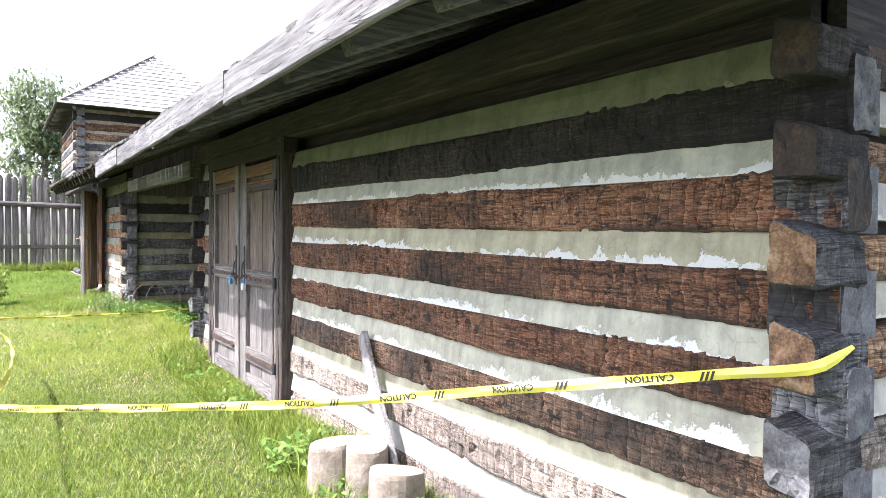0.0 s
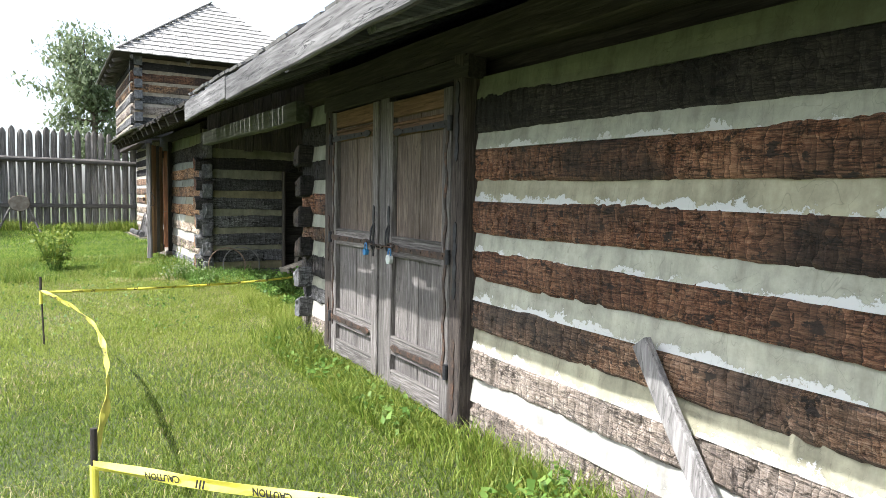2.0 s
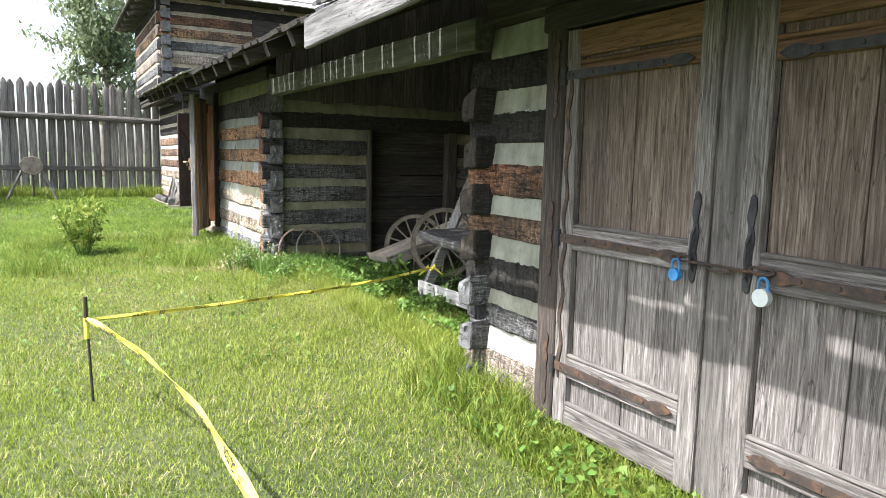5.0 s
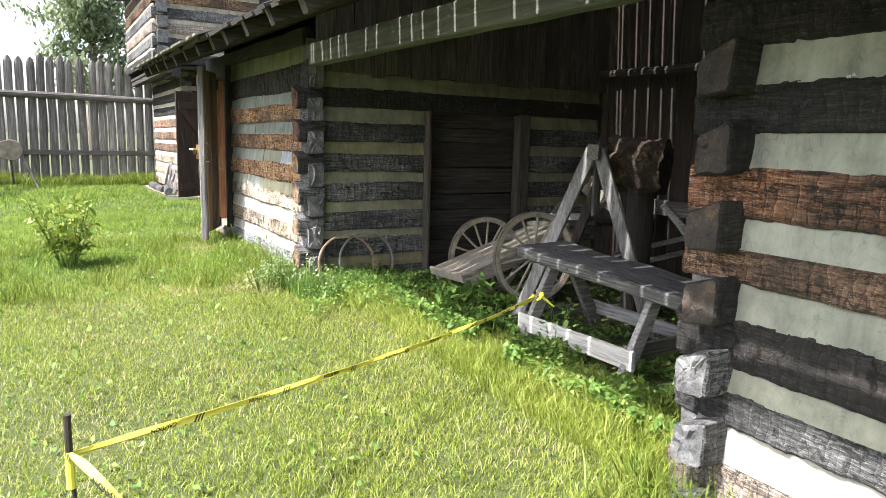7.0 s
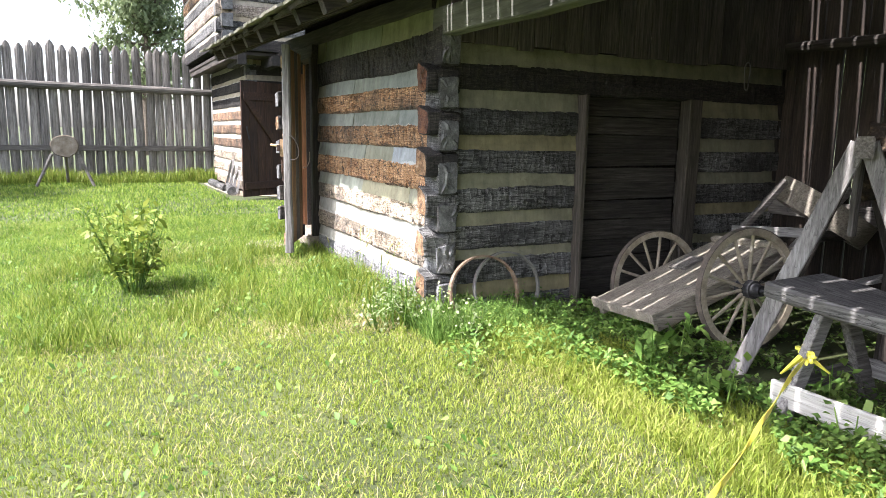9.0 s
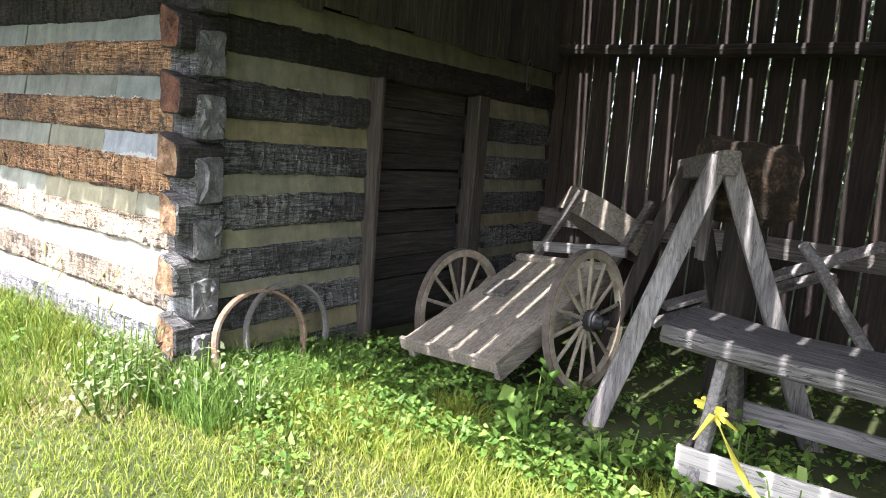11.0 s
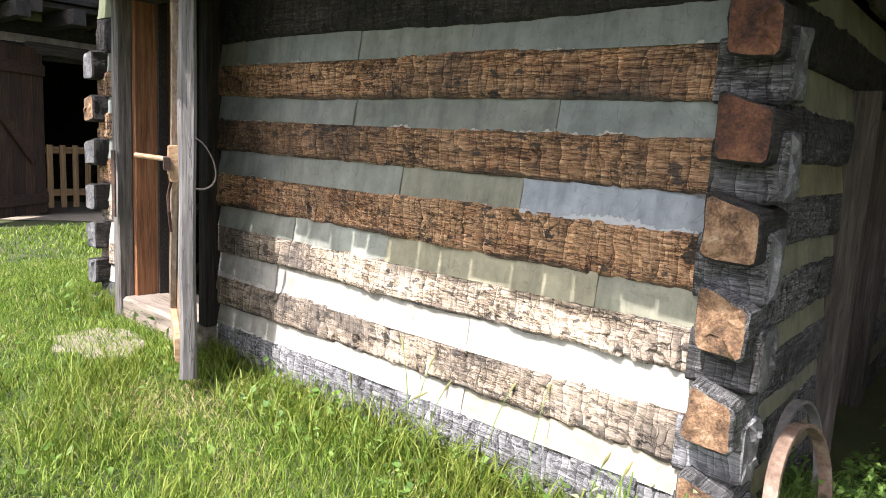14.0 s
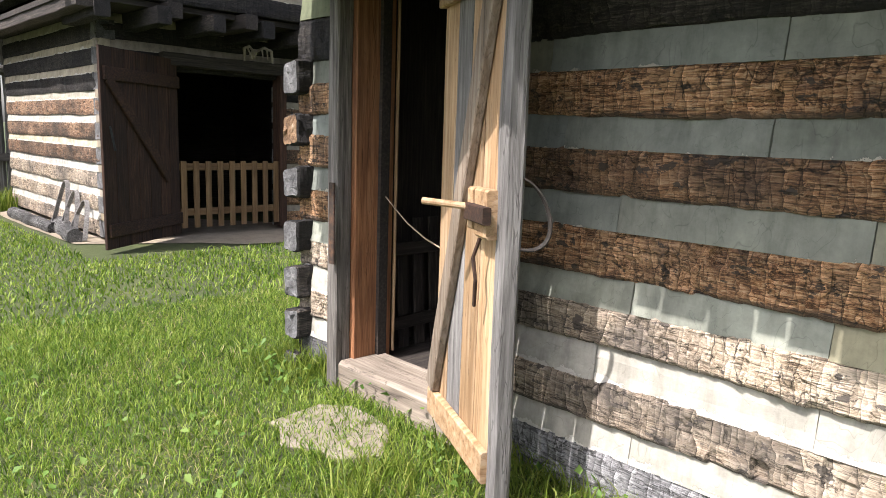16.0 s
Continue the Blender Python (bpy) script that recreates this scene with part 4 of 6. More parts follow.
def door_leaf(name, y0, y1, zb, zt, hinge_low, levels):
    """A panelled leaf between y0 and y1. levels: (rail bottom, rail top) pairs from the top down."""
    x = 1.925
    root = thing(name, (x, (y0 + y1) / 2, zb), "weathered grey panelled barn door leaf with iron strap hinges", "door", "double door", "structure")
    sw = 0.10
    for a, b in ((y0, y0 + sw), (y1 - sw, y1)):
        part("stile", beam((x + 0.02, (a + b) / 2, zb), (x + 0.02, (a + b) / 2, zt), 0.045, sw, 0.006, up=(0, 1, 0), wear=0.003, seed=a), DOORW, root)
    for k, (b, t) in enumerate(levels):
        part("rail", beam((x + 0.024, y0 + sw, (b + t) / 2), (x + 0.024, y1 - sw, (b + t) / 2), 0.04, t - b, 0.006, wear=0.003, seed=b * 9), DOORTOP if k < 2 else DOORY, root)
        if k:
            up = levels[k - 1][0]
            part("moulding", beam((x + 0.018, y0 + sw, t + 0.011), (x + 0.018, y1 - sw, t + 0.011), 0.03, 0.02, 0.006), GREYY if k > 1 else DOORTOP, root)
            y = y0 + sw
            n = 4
            for i in range(n):
                w = (y1 - y0 - 2 * sw) / n
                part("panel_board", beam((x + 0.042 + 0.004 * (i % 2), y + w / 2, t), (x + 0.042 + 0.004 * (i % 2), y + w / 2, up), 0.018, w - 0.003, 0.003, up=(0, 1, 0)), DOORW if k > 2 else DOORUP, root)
                y += w
    hy, ty = (y0 + 0.0, y1 - 0.12) if hinge_low else (y1 - 0.0, y0 + 0.12)
    for k, z in enumerate((levels[1][1] - 0.05, (levels[2][0] + levels[2][1]) / 2, (levels[3][0] + levels[3][1]) / 2)):
        part("strap_hinge", strap(hy, ty, z, x - 0.012), BLACKIRON if k == 0 else IRON, root)
        part("hinge_knuckle", rod((x - 0.012, hy, z - 0.045), (x - 0.012, hy, z + 0.045), 0.018, None, 10), BLACKIRON, root)
    s = 1 if hinge_low else -1
    part("edge_strap", wavy_bar(hy + s * 0.045, zb + 0.25, zt - 0.22, x - 0.009, 0.028, 0.012, 6), IRON, root)
    my = (y1 - 0.06) if hinge_low else (y0 + 0.06)
    part("handle_plate", wavy_bar(my, 1.02, 1.40, x - 0.009, 0.036, 0.003, 3), BLACKIRON, root)
    bm = bmesh.new()
    pts = [(0, 1.06), (-0.022, 1.09), (-0.03, 1.15), (-0.025, 1.22), (0, 1.27)]
    for (xa, za), (xb, zb2) in zip(pts, pts[1:]):
        rod((x + xa, my, za), (x + xb, my, zb2), 0.007, None, 6, bm)
    part("pull_handle", bm, BLACKIRON, root)
    return root


door_leaf("door_1", 6.56, 7.5, 0.12, 2.16, False, [(2.03, 2.16), (1.92, 1.99), (1.06, 1.175), (0.38, 0.49), (0.12, 0.23)])
door_leaf("door_2", 5.51, 6.42, 0.09, 2.13, True, [(2.02, 2.13), (1.89, 1.96), (1.04, 1.165), (0.335, 0.45), (0.09, 0.205)])
JAMBOLD = wood("brown_grey_jamb", "z", (0.016, 0.012, 0.010), (0.056, 0.043, 0.035), (0.135, 0.112, 0.095), 0.9, 80, 0.8, 0.15, 0.8)
frame_a = thing("door_frame", (2.0, 6.5, 0.05), "dark weathered door frame with iron pintle straps", "door frame", kind="structure")
part("jamb", beam((1.985, 5.435, 0.03), (1.985, 5.435, 2.3), 0.12, 0.135, 0.008, up=(0, 1, 0), wear=0.006), JAMBOLD, frame_a)
part("jamb", beam((1.985, 7.59, 0.05), (1.985, 7.59, 2.3), 0.12, 0.16, 0.008, up=(0, 1, 0), wear=0.006, seed=4), JAMBOLD, frame_a)
part("centre_post", beam((1.975, 6.49, 0.06), (1.975, 6.49, 2.18), 0.07, 0.14, 0.006, up=(0, 1, 0), wear=0.003, seed=2), GREYZ, frame_a)
part("lintel", beam((1.985, 5.33, 2.225), (1.985, 7.7, 2.245), 0.12, 0.13, 0.008, wear=0.004), DARKY, frame_a)
for z in (1.93, 1.1, 0.39):
    part("pintle_strap", wavy_bar(5.44, z - 0.25, z + 0.22, 1.918, 0.04, 0.003, 4), BLACKIRON if z > 1 else IRON, frame_a)
    part("pintle_strap", wavy_bar(7.57, z - 0.2, z + 0.2, 1.918, 0.035, 0.003, 4), IRON, frame_a)


def padlock(at, body_mat, r, label):
    root = thing("padlock", at, label, "padlock", "padlocks on the double door")
    x, y, z = at
    part("body", rod((x - 0.014, y, z - r), (x + 0.014, y, z - r), r, None, 16), body_mat, root)
    bm = bmesh.new()
    for i in range(8):
        a, b = math.pi * i / 8, math.pi * (i + 1) / 8
        rod((x, y + 0.02 * math.cos(a), z + 0.018 + 0.022 * math.sin(a)), (x, y + 0.02 * math.cos(b), z + 0.018 + 0.022 * math.sin(b)), 0.0055, None, 6, bm)
    for s in (-1, 1):
        rod((x, y + 0.02 * s, z - 0.01), (x, y + 0.02 * s, z + 0.018), 0.0055, None, 6, bm)
    part("shackle", bm, SHACKLE, root)


SHACKLE = mottled("blue_shackle", [(0.3, (0.02, 0.12, 0.30)), (0.7, (0.05, 0.22, 0.45))], 20, 0.4, 0.1, 0.001)
LOCKBLUE = mottled("blue_padlock", [(0.3, (0.02, 0.14, 0.34)), (0.7, (0.05, 0.24, 0.5))], 20, 0.45, 0.1, 0.001)
LOCKPALE = mottled("pale_steel_padlock", [(0.3, (0.50, 0.54, 0.54)), (0.7, (0.66, 0.70, 0.69))], 20, 0.4, 0.1, 0.001, 0.3)
padlock((1.885, 6.68, 1.075), LOCKBLUE, 0.026, "blue padlock hanging from the rusty hasp")
padlock((1.885, 6.267, 1.06), LOCKPALE, 0.034, "round pale steel padlock hanging from the hasp")
hasp = thing("hasp", (1.9, 6.5, 1.0), "rusty iron hasp chain between the door leaves", "hasp")
for k in range(5):
    y = 6.67 - 0.094 * k
    bm = bmesh.new()
    for i in range(8):
        a, b = 2 * math.pi * i / 8, 2 * math.pi * (i + 1) / 8
        f = lambda q: (1.905 + (0.01 * math.sin(q) if k % 2 else 0), y + 0.055 * math.cos(q), 1.10 + 0.01 * abs(k - 2) + (0 if k % 2 else 0.014 * math.sin(q)))
        rod(f(a), f(b), 0.006, None, 6, bm)
    part("chain_link", bm, IRON, hasp)

# ---- prop board and stumps ----
prop = tagged(part("prop_board", beam((1.875, 3.34, 0.08), (1.955, 3.96, 0.87), 0.09, 0.04, 0.006, up=(1, 0, 0), wear=0.004), PALEZ), "grey weathered board leaning on the log wall", "board")
STUMPBARK = mottled("peeling_bark", [(0.3, (0.09, 0.07, 0.05)), (0.5, (0.19, 0.16, 0.125)), (0.7, (0.32, 0.29, 0.25))], 9, 0.95, 0.9, 0.02)
CUT = mottled("pale_cut_wood", [(0.3, (0.20, 0.15, 0.09)), (0.7, (0.42, 0.35, 0.25))], 9, 0.85, 0.4, 0.006)


def stump(x, y, r, h, seed, label):
    bm = bmesh.new()
    z0 = ground_z(x, y) - 0.04
    rings = []
    n = 22
    for t in (0, 0.3, 0.6, 0.93, 1.0):
        ring = []
        for k in range(n):
            a = 2 * math.pi * k / n
            rr = r * (1.12 - 0.1 * t + 0.09 * noise.noise((math.cos(a) * 1.4, math.sin(a) * 1.4, seed)) + 0.025 * noise.noise((k * 1.7, t * 3, seed)))
            if t == 1.0:
                rr *= 0.96
            ring.append(bm.verts.new((x + rr * math.cos(a), y + rr * math.sin(a), z0 + (h + 0.04) * t + 0.02 * t * math.cos(a + seed))))
        rings.append(ring)
    for p, q in zip(rings, rings[1:]):
        for k in range(n):
            bm.faces.new((p[k], p[(k + 1) % n], q[(k + 1) % n], q[k]))
    f = bm.faces.new(rings[-1])
    f.material_index = 1
    bmesh.ops.inset_region(bm, faces=[f], thickness=0.012, depth=0.004)
    return tagged(part("tree_stump", bm, [STUMPBARK, CUT]), label, "tree stump", "stumps by the log wall")


stump(1.66, 3.72, 0.15, 0.27, 1, "low sawn tree stump with a weathered top")
stump(1.74, 3.46, 0.115, 0.31, 5, "split pale tree stump with loose bark")
stump(1.74, 3.12, 0.14, 0.27, 9, "round sawn tree stump with a pale top")

# ---- caution tape ----
STEEL = mottled("dark_stake_steel", [(0.35, (0.02, 0.02, 0.02)), (0.7, (0.08, 0.06, 0.05))], 20, 0.6, 0.2, 0.002, 0.4)


def word(text):
    """The flat outline of a printed word, one unit high, from the built-in font."""
    cu = bpy.data.curves.new("word", "FONT")
    cu.body, cu.size, cu.resolution_u = text, 1.4, 2
    cu.offset = 0.05
    ob = bpy.data.objects.new("word", cu)
    me = bpy.data.meshes.new_from_object(ob)
    vs = [tuple(v.co) for v in me.vertices]
    fs = [tuple(p.vertices) for p in me.polygons]
    bpy.data.objects.remove(ob)
    return vs, fs


CAUTION = word("CAUTION")


def tape(pts, label, width=0.043, face=(0, -1, 0), start=0.2, twist=0.0):
    """A ribbon through pts, upright but for its twist, with its printed words upside down on the side towards `face`."""
    root = thing("caution_tape", pts[0], label, "caution tape", "caution tapes")
    P = [Vector(p) for p in pts]
    fine = []
    for i in range(len(P) - 1):
        p0, p1, p2, p3 = P[max(i - 1, 0)], P[i], P[i + 1], P[min(i + 2, len(P) - 1)]
        for k in range(10):
            t = k / 10
            fine.append(0.5 * ((2 * p1) + (p2 - p0) * t + (2 * p0 - 5 * p1 + 4 * p2 - p3) * t * t + (3 * p1 - p0 - 3 * p2 + p3) * t ** 3))
    fine.append(P[-1])
    lens = [0.0]
    for a, b in zip(fine, fine[1:]):
        lens.append(lens[-1] + (b - a).length)

    def at(s):
        s = min(max(s, 0), lens[-1] - 1e-4)
        i = next(k for k in range(len(lens) - 1) if lens[k + 1] >= s)
        t = (s - lens[i]) / max(1e-6, lens[i + 1] - lens[i])
        d = (fine[i + 1] - fine[i]).normalized()
        c = fine[i].lerp(fine[i + 1], t)
        n = d.cross(Vector((0, 0, 1))).normalized()
        if n.dot(Vector(face)) < 0:
            n = -n
        up = Vector((0, 0, 1)) - d * d.z
        lean = twist * math.sin(s * 2.1) + 0.25 * noise.noise((s * 1.5, twist, 3))
        up = (up.normalized() * math.cos(lean) + n * math.sin(lean)).normalized()
        nn = (n - up * n.dot(up)).normalized()
        return c, up, nn, d

    bm = bmesh.new()
    steps = max(8, int(lens[-1] / 0.04))
    rows = []
    for i in range(steps + 1):
        c, up, n, d = at(lens[-1] * i / steps)
        rows.append([bm.verts.new(c + up * width * min(1.0, 0.25 + (steps - i) / steps * lens[-1] / 0.13) * v + n * (0.006 * math.sin(i * 0.35 + v * 5) + o)) for v, o in ((-0.5, 0), (0, 0.004), (0.5, 0), (0.5, -0.0015), (0, 0.0025), (-0.5, -0.0015))])
    for p, q in zip(rows, rows[1:]):
        for k in range(6):
            bm.faces.new((p[k], p[(k + 1) % 6], q[(k + 1) % 6], q[k]))
    bmesh.ops.recalc_face_normals(bm, faces=bm.faces)
    part("ribbon", bm, YELLOW, root)
    s = start
    size = width * 0.74
    vs, fs = CAUTION
    flip = 1 if at(0.1)[3].dot(Vector(face).cross(Vector((0, 0, 1)))) > 0 else -1
    while s + 0.35 < lens[-1]:
        bm = bmesh.new()
        made = []
        for u, v, _ in vs:
            ss = s + u * size * 0.95 if flip > 0 else s + 0.27 - u * size * 0.95
            c, up, n, d = at(ss)
            i = ss / lens[-1] * steps
            made.append(bm.verts.new(c + up * (0.36 * width - v * size * 0.85) + n * (0.006 * math.sin(i * 0.35) + 0.0085)))
        for f in fs:
            bm.faces.new([made[k] for k in f])
        part("printed_word", bm, BLACK, root, "black warning word printed upside down")
        for k in range(3):
            bm = bmesh.new()
            c, up, n, d = at(s + 0.34 + 0.014 * k)
            bm.faces.new([bm.verts.new(c + n * 0.012 + d * a + up * b) for a, b in ((0, -0.012), (0.008, -0.012), (0.02, 0.014), (0.012, 0.014))])
            part("printed_bar", bm, BLACK, root, "small slanted black bar")
        s += 0.44
    return root


def stake(x, y, top, label):
    root = thing("stake", (x, y, ground_z(x, y)), label, "stake", "tape stakes")
    part("rod", rod((x + 0.02, y, ground_z(x, y) - 0.1), (x, y, top), 0.008, 0.007, 8), STEEL, root)
    part("cap", rod((x, y, top - 0.16), (x, y, top), 0.011, None, 8), STEEL, root)
    part("tape_wrap", rod((x, y, top - 0.24), (x, y, top - 0.12), 0.014, 0.013, 10), YELLOW, root, "yellow tape wound round the stake")


stake(-0.08, 4.33, 0.70, "thin dark steel stake in the lawn with yellow tape")
stake(-0.25, 8.95, 0.70, "thin dark steel stake in the lawn with yellow tape")
tape([(-0.08, 4.31, 0.585), (0.35, 3.55, 0.69), (0.95, 2.55, 0.845), (1.45, 1.72, 1.01), (1.72, 1.23, 1.11), (1.815, 1.06, 1.14), (1.85, 0.985, 1.165), (1.96, 0.965, 1.21)], "yellow caution tape tied to the log corner and a stake", 0.033, face=(-1, -1, 0), start=0.15)
tape([(-0.08, 4.35, 0.62), (0.0, 5.05, 0.54), (0.065, 5.8, 0.50), (0.10, 6.7, 0.49), (0.08, 7.5, 0.50), (-0.04, 8.3, 0.53), (-0.25, 8.93, 0.58)], "sagging yellow caution tape between two steel stakes", face=(-1, 0, 0), start=0.3, twist=0.5)
tape([(-0.24, 8.97, 0.56), (0.6, 9.4, 0.50), (1.5, 9.87, 0.45), (2.3, 10.3, 0.43), (2.83, 10.56, 0.45)], "thin twisted yellow caution tape running to the workbench leg", 0.024, face=(1, -2, 0), start=0.1)

# ---- bay: boarded doorway ----
doorway = thing("door_3", (3.75, 12.9, 0.15), "doorway boarded with grey horizontal planks", "door", kind="structure")
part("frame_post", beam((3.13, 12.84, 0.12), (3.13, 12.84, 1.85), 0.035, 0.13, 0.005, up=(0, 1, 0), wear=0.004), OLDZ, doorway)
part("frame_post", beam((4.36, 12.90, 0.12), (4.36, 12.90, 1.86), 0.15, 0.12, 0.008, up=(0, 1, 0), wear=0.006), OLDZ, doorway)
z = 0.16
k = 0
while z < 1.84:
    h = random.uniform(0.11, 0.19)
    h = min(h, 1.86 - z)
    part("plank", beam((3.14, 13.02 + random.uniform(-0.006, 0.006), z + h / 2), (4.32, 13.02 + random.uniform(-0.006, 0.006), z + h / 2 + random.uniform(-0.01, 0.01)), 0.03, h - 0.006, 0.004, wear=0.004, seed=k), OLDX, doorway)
    z += h
    k += 1

# ---- hoops ----
RUST = mottled("rusty_hoop", [(0.35, (0.08, 0.05, 0.034)), (0.5, (0.18, 0.12, 0.085)), (0.7, (0.30, 0.25, 0.20))], 14, 0.8, 0.4, 0.003)


def hoop(cx, cy, cz, r, lean, turn, w, label, mat_):
    bm = bmesh.new()
    n = 48
    rings = []
    for i in range(n):
        a = 2 * math.pi * i / n
        rr = r * (1 + 0.015 * math.sin(a * 2 + cx))
        rings.append([bm.verts.new((q * math.cos(a), o, q * math.sin(a))) for q, o in ((rr, -w / 2), (rr, w / 2), (rr - 0.014, w / 2), (rr - 0.014, -w / 2))])
    for i in range(n):
        p, q = rings[i], rings[(i + 1) % n]
        for k in range(4):
            bm.faces.new((p[k], p[(k + 1) % 4], q[(k + 1) % 4], q[k]))
    bmesh.ops.recalc_face_normals(bm, faces=bm.faces)
    bmesh.ops.transform(bm, matrix=pose(cx, cy, cz, lean, 0, turn), verts=bm.verts)
    return tagged(part("wheel_hoop", bm, mat_), label, "hoop", "hoops leaning on the log wall")


hoop(2.205, 12.70, 0.385, 0.275, -9, -5, 0.045, "rusted iron wheel hoop leaning on the log wall", RUST)
hoop(2.44, 12.765, 0.385, 0.28, -7, -3, 0.035, "greyed wheel hoop leaning on the log wall", SHAKEDARK)


# ---- hand cart ----
TYRE = mottled("grey_rust_tyre", [(0.35, (0.05, 0.042, 0.036)), (0.65, (0.15, 0.12, 0.10))], 14, 0.8, 0.4, 0.003)
def cart():
    """Two-wheeled hand cart tipped on its front edge; built with its front edge at the origin, running along +x."""
    root = new("hand_cart")
    tagged(root, "two-wheeled hand cart with faded cream planks and spoked wheels", "hand cart")
    M = pose(2.905, 11.975, 0.195, -4, 0, -6.5)
    root.matrix_world = M

    def sub(name, bm, mat_, label="", parent=root, smooth=False):
        ob = part(name, bm, mat_, None, label, smooth)
        ob.parent = parent
        return ob

    tilt = Matrix.Translation((0, 0, 0.17)) @ Matrix.Rotation(-math.atan(0.36), 4, "Y")
    w = 0.70
    for i in range(4):
        a = -w / 2 + w / 4 * i
        sub("bed_plank", box(0, 1.16, a + 0.003, a + w / 4 - 0.003, -0.016, 0.016, 0.004, None, tilt), PAINTED)
    sub("front_board", box(-0.03, 0.0, -w / 2 - 0.01, w / 2 + 0.01, -0.045, 0.03, 0.004, None, tilt), PAINTED)
    sub("back_board", box(1.12, 1.17, -w / 2, w / 2, 0.017, 0.05, 0.004, None, tilt), PAINTED)
    for s in (-1, 1):
        sub("side_rail", box(0, 1.25, s * (w / 2 - 0.03) - 0.025, s * (w / 2 - 0.03) + 0.025, -0.11, -0.018, 0.006, None, tilt), PAINTED)
    sub("block", box(0.62, 0.82, -0.02, 0.14, 0.017, 0.04, 0.004, None, tilt @ pose(0, 0, 0, 0, 0, 8)), GREYX, "small grey wooden block on the bed")
    for s in (-1, 1):
        sub("shaft", beam((0.95, s * 0.29, 0.36), (1.72, s * 0.29, 1.0 + 0.03 * s), 0.05, 0.06, 0.012, wear=0.006, seed=s), GREYX)
    sub("crossbar", beam((1.27, -0.36, 0.67), (1.27, 0.36, 0.65), 0.03, 0.07, 0.006, wear=0.003), PALEY)
    sub("axle", rod((0.63, -0.45, 0.35), (0.63, 0.45, 0.262), 0.028, None, 10), GREYY)
    R = 0.405
    for s in (-1, 1):
        wm = Matrix.Translation((0.63, s * 0.475, 0.335 if s < 0 else 0.25))
        bm = bmesh.new()
        n = 48
        rings = []
        for i in range(n):
            a = 2 * math.pi * i / n
            rings.append([bm.verts.new(wm @ Vector((q * math.cos(a), o, q * math.sin(a)))) for q, o in ((R - 0.006, -0.024), (R - 0.006, 0.024), (R - 0.05, 0.02), (R - 0.05, -0.02))])
        for i in range(n):
            p, q = rings[i], rings[(i + 1) % n]
            for k in range(4):
                bm.faces.new((p[k], p[(k + 1) % 4], q[(k + 1) % 4], q[k]))
        bmesh.ops.recalc_face_normals(bm, faces=bm.faces)
        wheel = sub("wheel", bm, WHEELWOOD)
        bm = bmesh.new()
        rings = []
        for i in range(n):
            a = 2 * math.pi * i / n
            rings.append([bm.verts.new(wm @ Vector((q * math.cos(a), o, q * math.sin(a)))) for q, o in ((R, -0.022), (R, 0.022), (R - 0.006, 0.022), (R - 0.006, -0.022))])
        for i in range(n):
            p, q = rings[i], rings[(i + 1) % n]
            for k in range(4):
                bm.faces.new((p[k], p[(k + 1) % 4], q[(k + 1) % 4], q[k]))
        bmesh.ops.recalc_face_normals(bm, faces=bm.faces)
        sub("tyre", bm, TYRE, "rusty grey iron tyre", wheel)
        for i in range(14):
            a = 2 * math.pi * (i + 0.3) / 14
            d = Vector((math.cos(a), 0, math.sin(a)))
            sub("spoke", rod(wm @ (d * 0.05), wm @ (d * (R - 0.045)), 0.013, 0.011, 7), WHEELWOOD, "", wheel)
        hub = rod(wm @ Vector((0, -0.06, 0)), wm @ Vector((0, 0.06, 0)), 0.06, 0.06, 14)
        rod(wm @ Vector((0, s * 0.055, 0)), wm @ Vector((0, s * 0.12, 0)), 0.045, 0.036, 14, hub)
        rod(wm @ Vector((0, s * 0.115, 0)), wm @ Vector((0, s * 0.15, 0)), 0.022, 0.018, 10, hub)
        sub("hub", hub, BLACKIRON, "black iron hub", wheel)
    return root


cart()

# ---- sieve drum behind the cart ----
bm = bmesh.new()
n = 44
rings = []
for i in range(n + 1):
    a = 2 * math.pi * i / n
    rings.append([bm.verts.new((q * math.cos(a), q * math.sin(a), o)) for q, o in ((0.40, 0), (0.405, 0.20), (0.392, 0.20), (0.387, 0))])
for p, q in zip(rings, rings[1:]):
    for k in range(4):
        bm.faces.new((p[k], p[(k + 1) % 4], q[(k + 1) % 4], q[k]))
bmesh.ops.recalc_face_normals(bm, faces=bm.faces)
drum_pose = pose(5.02, 12.1, 0.86, 20, 24, 0)
bmesh.ops.transform(bm, matrix=drum_pose, verts=bm.verts)
drum = thing("bentwood_sieve", (4.95, 12.08, 0.75), "wide pale bentwood sieve leaning behind the cart", "sieve")
part("rim", bm, PAINTED, drum)
bm = bmesh.new()
bmesh.ops.create_circle(bm, cap_ends=True, segments=40, radius=0.39, matrix=drum_pose @ Matrix.Translation((0, 0, 0.175)))
part("base", bm, DARKX, drum, "dark sieve base")
stand = thing("low_trestle", (5.05, 12.1, 0.15), "low dark trestle that carries the bentwood hoop", "trestle")
part("top_board", beam((4.75, 12.15, 0.74), (5.4, 12.05, 0.74), 0.3, 0.04, 0.006), DARKX, stand)
for x, y in ((4.8, 12.25), (4.8, 12.05), (5.35, 12.15), (5.35, 11.95)):
    part("leg", beam((x, y, 0.1), (x, y, 0.725), 0.05, 0.05, 0.006), DARKZ, stand)


